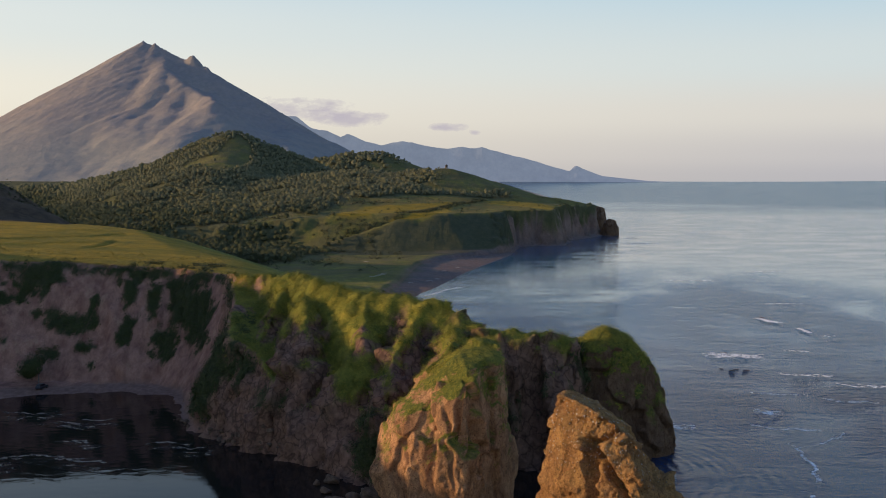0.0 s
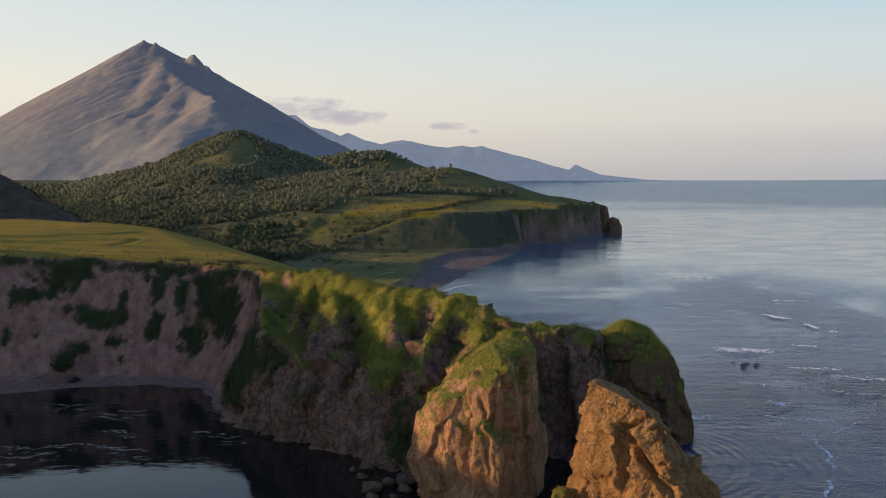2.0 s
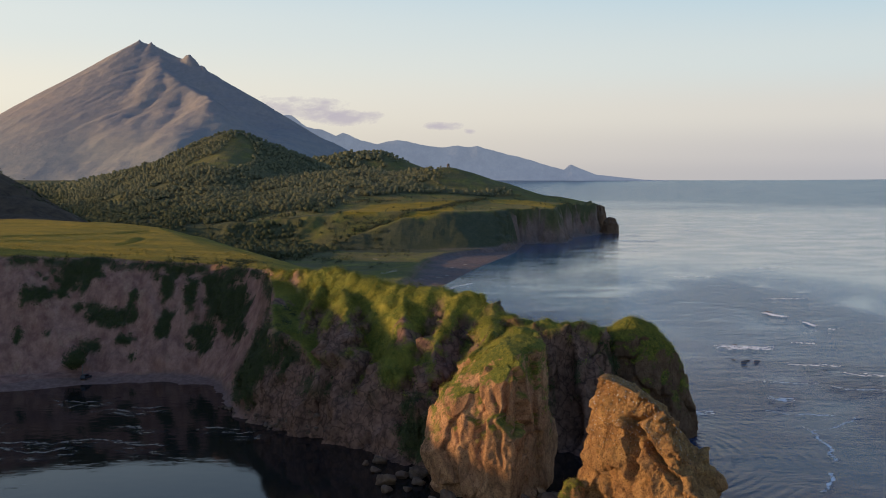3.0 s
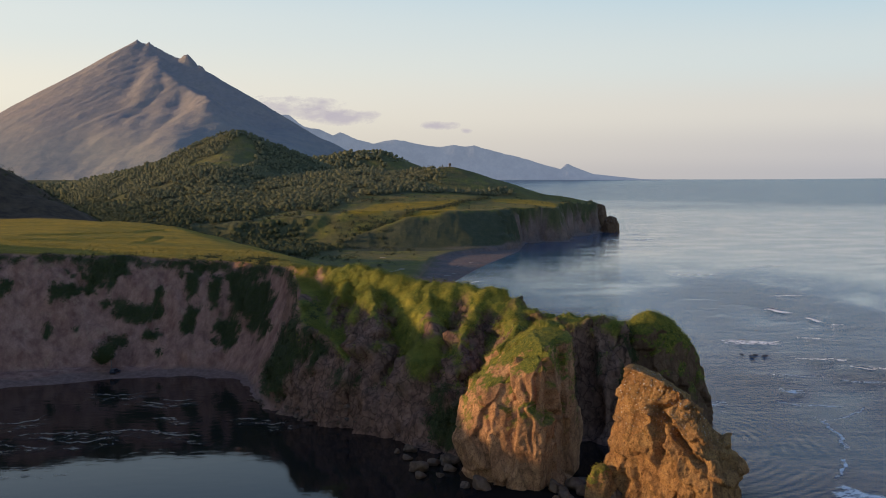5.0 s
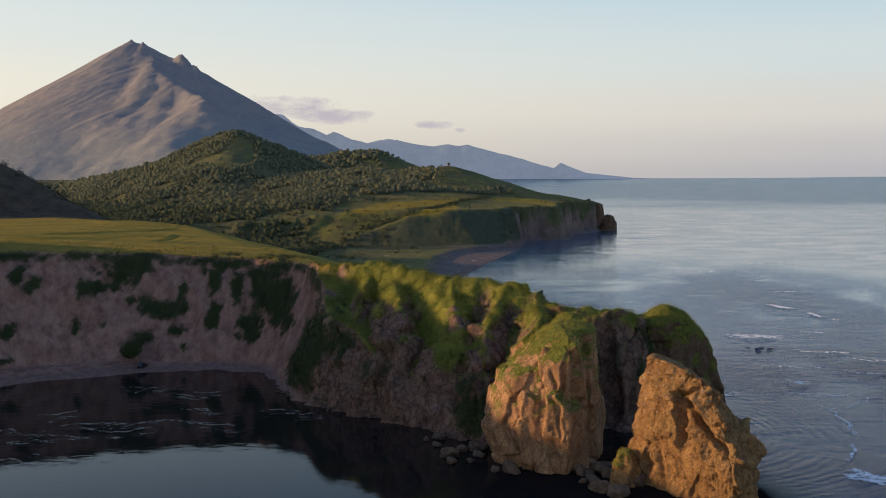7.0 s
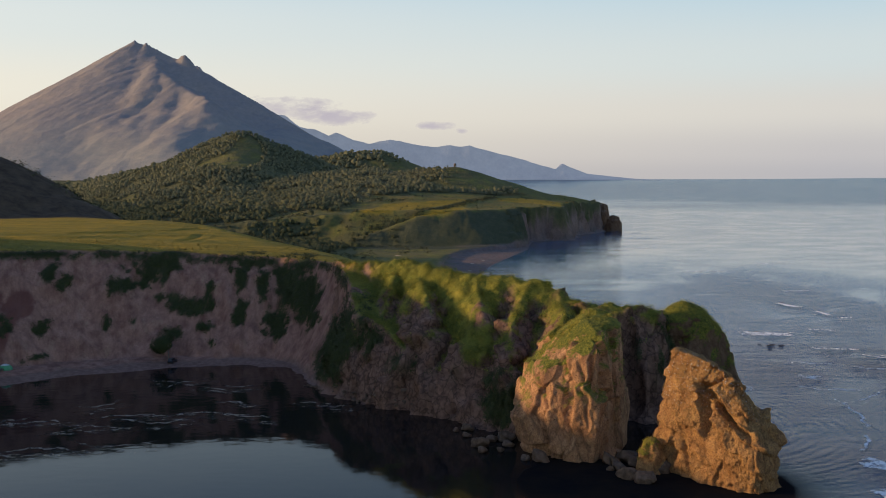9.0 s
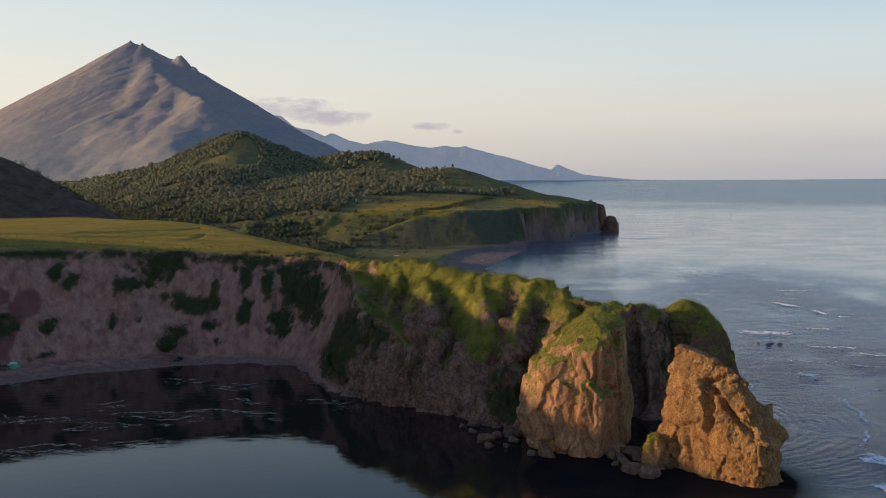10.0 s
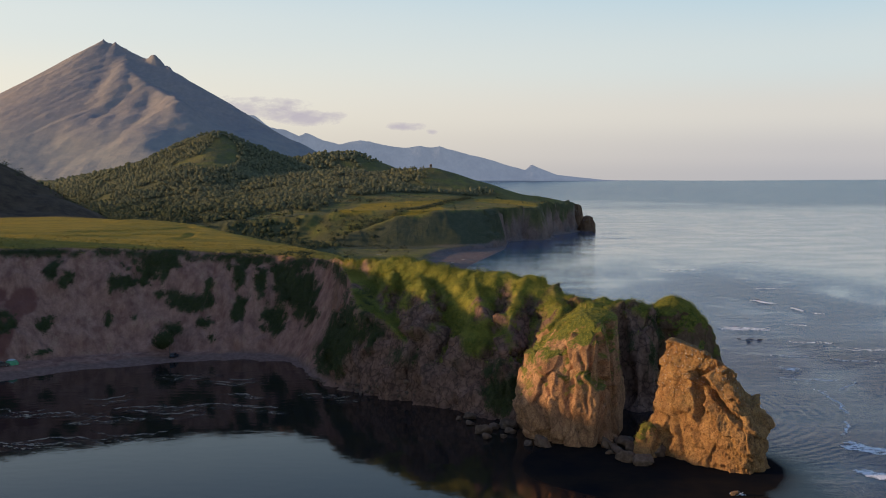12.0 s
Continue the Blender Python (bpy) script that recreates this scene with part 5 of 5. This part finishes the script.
M_CAR = flat_material("dark_car_paint", (0.025, 0.03, 0.04), 0.3)
M_GLASS = flat_material("car_window_glass", (0.01, 0.012, 0.015), 0.08)
M_RUBBER = flat_material("tyre_rubber", (0.02, 0.02, 0.02), 0.85)
M_STEEL = flat_material("wheel_steel", (0.45, 0.45, 0.46), 0.35, 0.9)
M_LAMP = flat_material("headlight_glass", (0.7, 0.7, 0.68), 0.15)
M_GREEN = flat_material("green_tent_cloth", (0.10, 0.34, 0.16), 0.8)
M_PALE = flat_material("pale_tent_cloth", (0.55, 0.60, 0.58), 0.8)
M_DRIFT = flat_material("bleached_driftwood", (0.42, 0.38, 0.33), 0.9)
M_HUT = flat_material("weathered_timber", (0.16, 0.12, 0.09), 0.9)


def profile_solid(name, outline, half, mat, inset=0.0):
    """A solid from a side outline in x and z, as wide as 2 half, its upper part drawn in by inset."""
    bm = bmesh.new()
    top = max(p[1] for p in outline)
    low = min(p[1] for p in outline)
    sides = []
    for s in (-1, 1):
        sides.append([bm.verts.new((px, s * (half - inset * (pz - low) / (top - low)), pz)) for px, pz in outline])
    bm.faces.new(sides[0])
    bm.faces.new(sides[1][::-1])
    n = len(outline)
    for k in range(n):
        bm.faces.new((sides[0][k], sides[1][k], sides[1][(k + 1) % n], sides[0][(k + 1) % n]))
    bmesh.ops.recalc_face_normals(bm, faces=bm.faces)
    bmesh.ops.bevel(bm, geom=bm.edges[:], offset=0.035, segments=2, affect="EDGES")
    me = bpy.data.meshes.new(name)
    bm.to_mesh(me)
    bm.free()
    me.materials.append(mat)
    return me


def disc_solid(name, radius, width, mat):
    bm = bmesh.new()
    bmesh.ops.create_cone(bm, cap_ends=True, segments=20, radius1=radius, radius2=radius, depth=width, matrix=Matrix.Rotation(math.pi / 2, 4, "X"))
    bmesh.ops.bevel(bm, geom=[e for e in bm.edges if len(e.link_faces) == 2 and e.calc_face_angle(0) > 1], offset=width * 0.15, segments=2, affect="EDGES")
    me = bpy.data.meshes.new(name)
    bm.to_mesh(me)
    bm.free()
    me.materials.append(mat)
    return me


def make_car(m, label):
    root = tagged(new("car"), label, "car")
    body = [(-2.1, 0.35), (-2.15, 0.75), (-2.0, 1.0), (-0.9, 1.02), (1.0, 1.0), (2.0, 0.88), (2.12, 0.6), (2.05, 0.35)]
    part("body", profile_solid("body", body, 0.86, M_CAR, 0.06), root)
    cabin = [(-1.95, 1.0), (-1.75, 1.58), (-1.4, 1.66), (0.15, 1.64), (0.95, 1.02)]
    part("cabin", profile_solid("cabin", cabin, 0.80, M_CAR, 0.16), root)
    for s in (-1, 1):
        for a, b in ((-1.6, -0.75), (-0.65, 0.15)):
            glass = [(a, 1.08), (a + 0.08, 1.5), (b - 0.02, 1.5), (b + (0.32 if b > 0 else 0.04), 1.08)]
            ob = part("window", profile_solid("window", glass, 0.05, M_GLASS, 0.0), root, "dark glass side window")
            ob.location = (0, s * 0.74, 0)
    ob = part("windscreen", profile_solid("windscreen", [(0.3, 1.52), (0.36, 1.54), (0.92, 1.1), (0.86, 1.08)], 0.66, M_GLASS, 0.0), root, "dark glass windscreen")
    tyre, rim = disc_solid("tyre", 0.36, 0.24, M_RUBBER), disc_solid("rim", 0.21, 0.26, M_STEEL)
    for x in (-1.32, 1.32):
        for s in (-1, 1):
            wheel = part("wheel", tyre, root, "black rubber tyre on a steel rim")
            wheel.location = (x, s * 0.78, 0.36)
            part("rim", rim, wheel, "steel rim")
    for s in (-1, 1):
        ob = part("headlight", profile_solid("headlight", [(2.02, 0.68), (2.02, 0.84), (2.1, 0.82), (2.12, 0.7)], 0.16, M_LAMP), root, "clear headlight")
        ob.location = (0, s * 0.6, 0)
    root.matrix_basis = m
    return root


def on_ground(x, y, turn=0.0, lift=0.0):
    return pose(x, y, float(ground_z([x], [y])[0][0]) + lift, 0, 0, turn)


make_car(on_ground(-174, 283, 8), "dark estate car parked on the beach beside a tent")
make_car(on_ground(-122.3, 304, 78), "dark car parked under the beach tree")


def make_tent(m):
    root = tagged(new("tent"), "green dome tent with a pale roof panel on the beach", "tent")
    th, ph = np.meshgrid(np.linspace(0, 2 * math.pi, 33), np.linspace(0.12, math.pi / 2, 12))
    sag = 1 - 0.09 * np.abs(np.sin(2 * th))
    for name, mat, low, high, grow in (("tent_wall", M_GREEN, 4, 12, 1.0), ("roof_panel", M_PALE, 0, 5, 1.02)):
        t, p, s = th[low:high], ph[low:high], sag[low:high]
        co = np.stack([2.3 * grow * np.sin(p) * np.cos(t) * s, 1.9 * grow * np.sin(p) * np.sin(t) * s, 2.0 * grow * np.cos(p)], -1)
        me = grid_mesh(name, co, None, mat)
        ob = part(name, me, root)
        thick = ob.modifiers.new("cloth", "SOLIDIFY")
        thick.thickness = 0.03
    for k in range(2):
        verts, faces = [], []
        for n in range(10):
            a, b = (math.pi * n / 10, math.pi * (n + 1) / 10)
            q = math.pi / 4 + k * math.pi / 2
            tube(verts, faces, *[(2.25 * math.cos(c) * math.cos(q), 1.9 * math.cos(c) * math.sin(q), 2.06 * math.sin(c)) for c in (a, b)], 0.03, 0.03, 5)
        me = bpy.data.meshes.new("tent_pole")
        me.from_pydata(verts, [], faces)
        me.materials.append(M_STEEL)
        part("tent_pole", me, root, "thin bent tent pole")
    root.matrix_basis = m


make_tent(on_ground(-172.3, 286, 20, -0.05))

beach_tree = make_tree(77, 9.8, 4200, 0.3, M_SCRUB, "lone dark green tree at the foot of the cliff", "")
beach_tree.matrix_basis = on_ground(-124.3, 306.5, 0, -0.2)


def make_hut(m):
    """The small lookout on the hilltop."""
    root = tagged(new("lookout_hut"), "small dark timber lookout hut on the hilltop", "hut")
    part("wall", profile_solid("wall", [(-1.3, 0), (-1.3, 3.6), (1.3, 3.6), (1.3, 0)], 1.2, M_HUT), root)
    part("roof", profile_solid("roof", [(-1.7, 3.55), (0, 4.9), (1.7, 3.55)], 1.5, M_HUT), root)
    door = part("door", profile_solid("door", [(-0.45, 0), (-0.45, 2.0), (0.45, 2.0), (0.45, 0)], 0.06, M_DRIFT), root, "pale plank door")
    door.location = (0, -1.22, 0)
    root.matrix_basis = m


make_hut(on_ground(3, 1202, 15, -0.3))


def drift_log(length, seed):
    rs = np.random.RandomState(seed)
    verts, faces = [], []
    p = Vector((-length / 2, 0, 0.16))
    for n in range(5):
        q = p + Vector((length / 5, rs.normal(0, 0.1), rs.normal(0, 0.04)))
        tube(verts, faces, p, q, 0.2 - 0.025 * n, 0.2 - 0.025 * (n + 1), 8)
        p = q
    me = bpy.data.meshes.new("drift_log")
    me.from_pydata(verts, [], faces)
    me.materials.append(M_DRIFT)
    return me


rs = np.random.RandomState(31)
for x, y, size in [(-43.7, 620, 5), (-39, 631, 6), (-41, 626, 4), (-8.8, 627, 5), (-4, 640, 3), (-55, 719, 5), (-38, 640, 4), (10, 720, 3), (-20, 610, 4), (0, 690, 3)]:
    ob = tagged(new("drift_log", drift_log(size, int(x + 200))), "bleached driftwood log lying on the far beach", "driftwood", "driftwood on the far beach")
    ob.matrix_basis = on_ground(x, y, rs.uniform(-40, 40))


# ---- foam ----
def foam_material(name, colour, cover):
    mat, nt, sh = material(name)
    n1 = noise_tex(nt, 0.55, 7, 0.72, (0.6, 1, 1), 0.46, 0.62)
    edge = attribute(nt, "middle")
    a = maths(nt, "MULTIPLY", maths(nt, "SUBTRACT", maths(nt, "ADD", n1, edge), 0.75), 2.2)
    clamp = nt.nodes.new("ShaderNodeClamp")
    nt.links.new(a, clamp.inputs[0])
    sh.inputs["Base Color"].default_value = (*colour, 1)
    rough(sh, 0.9, 0.1)
    nt.links.new(maths(nt, "MULTIPLY", clamp.outputs[0], cover), sh.inputs["Alpha"])
    return mat


M_FOAM = foam_material("sea_foam", (0.92, 0.89, 0.84), 0.95)
M_SCUM = foam_material("cove_scum", (0.40, 0.32, 0.23), 0.55)


def foam(x, y, length, width, turn, strength, seed, bend=0.15, mat=None, label="patch of white foam on the sea", group="foam on the sea"):
    """A patch of foam lying on the water."""
    u, v = np.meshgrid(np.linspace(-1, 1, 60), np.linspace(-1, 1, 9))
    px = u * length / 2
    py = v * width / 2 * (1 + 0.35 * fbm(u * 2 + seed, 0.5, 1.0, 2)) + length * bend * (u**2 + 0.5 * fbm(u * 2.1 + seed * 3.1, 0.2, 0.0, 3))
    c, s = math.cos(radians(turn)), math.sin(radians(turn))
    co = np.stack([x + px * c - py * s, y + px * s + py * c, np.full(u.shape, 0.05) + 0.1 * (1 - v**2) * (1 - u**2) * (width > 3)], -1)
    mid = strength * (1 - np.maximum(np.abs(u), np.abs(v)) ** 2.2) + 0.22 * fbm(u * 3 + seed, v * 2, seed, 3) - 0.6 * step(0.8, 1.0, np.maximum(np.abs(u), np.abs(v)))
    me = grid_mesh("foam", co, None, mat or M_FOAM, {"middle": mid})
    ob = tagged(new("foam", me), label, "foam", group)
    ob.visible_shadow = False


for k, row in enumerate([(106, 366, 26, 14, -15, 0.78, 0.1), (147.5, 458, 22, 6, -72, 1.2, 0.05), (153.7, 428, 18, 3.5, -88, 1.2, 0.04), (90, 277, 9, 6, -25, 0.75, 0.1),
                         (84, 228, 40, 1.3, 82, 0.85, 0.06), (95, 246, 26, 1.0, 42, 0.85, 0.08), (73, 196, 22, 1.3, 62, 0.85, 0.08), (127, 314, 12, 1.4, -50, 1.1, 0.1), (88, 258, 22, 1.0, -20, 0.95, 0.2), (101, 300, 20, 0.9, -10, 0.95, 0.15), (158, 413, 8, 4, -10, 0.6, 0.1), (156, 638, 40, 10, 0, 0.5, 0.05), (190, 1000, 60, 26, 5, 0.45, 0.05), (312, 1203, 60, 12, 0, 0.4, 0.02),
                         (70, 175, 18, 10, -35, 0.92, 0.2), (61, 155, 14, 7, -50, 0.95, 0.2), (26, 144, 4, 2, 0, 0.9, 0.1), (135, 312, 16, 5, -15, 0.6, 0.1), (120, 330, 24, 5, -12, 0.5, 0.1),
                         (60, 262, 14, 8, -30, 0.55, 0.1), (205, 1095, 24, 20, 30, 0.5, 0.1), (118, 290, 18, 4, -20, 0.55, 0.15), (134, 376, 14, 4, -10, 0.55, 0.1),
                         (175, 520, 26, 6, 0, 0.5, 0.05), (225, 700, 40, 8, 5, 0.45, 0.05), (160, 860, 40, 12, 0, 0.42, 0.05)]):
    foam(*row[:5], row[5] + 0.12, k * 1.7, row[6])
# Pale streaks of scum on the still water of the cove.
for k, (x, y, length, turn) in enumerate([(-113, 275, 12, 8), (-99.5, 265, 9, -12), (-93, 267, 6, 0), (-116, 230, 11, 5), (-106, 229, 8, -6), (-95, 233, 12, -4), (-84, 227, 10, -14), (-122, 217, 14, 8),
                                          (-127, 242, 9, 35), (-69, 245, 6, 5), (-60.5, 239, 7, 14), (-139, 224, 16, 0), (-148, 225, 9, -5), (-128, 196, 18, 8), (-109, 198, 14, 12), (-138, 191, 16, 15), (-104, 222, 9, 20), (-90, 246, 7, -18)]):
    foam(x, y, length * 1.7, 1.7, turn, 1.15 if length < 13 else 1.0, 50 + k * 2.3, 0.28 * (-1) ** k, M_SCUM, "thin pale scum line on the calm cove", "scum lines in the cove")
    foam(x + 3, y - 5, length * 1.8, 6, turn * 1.5, 0.42, 90 + k * 1.9, 0.1, M_SCUM, "thin pale scum line on the calm cove", "scum lines in the cove")
for x, y, length, turn in [(10, 570, 90, 68), (26, 735, 110, 74)]:
    foam(x - 14, y, length, 3.0, turn, 0.85, 80 + x, -0.03)


# ---- clouds ----
def cloud_material():
    mat, nt, sh = material("evening_cloud")
    nt.nodes.remove(sh)
    glow, clear, blend = (nt.nodes.new("ShaderNode" + k) for k in ("Emission", "BsdfTransparent", "MixShader"))
    # The evening light on the clouds is painted as mauve emission.
    glow.inputs["Color"].default_value = (0.50, 0.46, 0.52, 1)
    n1 = noise_tex(nt, 0.010, 7, 0.62, (0.6, 1, 1.6), 0.38, 0.66)
    a = maths(nt, "MULTIPLY", maths(nt, "SUBTRACT", maths(nt, "ADD", n1, attribute(nt, "middle")), 0.85), 0.9)
    clamp = nt.nodes.new("ShaderNodeClamp")
    clamp.inputs["Max"].default_value = 0.85
    nt.links.new(a, clamp.inputs[0])
    for p, q in ((clamp.outputs[0], blend.inputs[0]), (clear.outputs[0], blend.inputs[1]), (glow.outputs[0], blend.inputs[2]), (blend.outputs[0], nt.nodes["Material Output"].inputs[0])):
        nt.links.new(p, q)
    return mat


M_CLOUD = cloud_material()
for k, (x, z, length, height, strength) in enumerate([(-640, 392, 620, 140, 1.15), (-450, 350, 420, 110, 1.4), (20, 306, 240, 60, 1.4), (150, 284, 90, 40, 1.35), (-760, 420, 480, 110, 0.9)]):
    u, v = np.meshgrid(np.linspace(-1, 1, 40), np.linspace(-1, 1, 16))
    co = np.stack([x + u * length / 2, 4905 + 6 * k + 0 * u - 20 * (1 - u**2) * (1 - v**2), z + v * height / 2], -1)
    mid = strength * (1 - (u**2 + v**2)) - 0.5 * step(0.8, 1.0, np.maximum(np.abs(u), np.abs(v)))
    ob = tagged(new("cloud", grid_mesh("cloud", co, None, M_CLOUD, {"middle": mid})), "soft mauve evening cloud beside the mountain", "cloud", "clouds", "structure")
    ob.visible_shadow = False
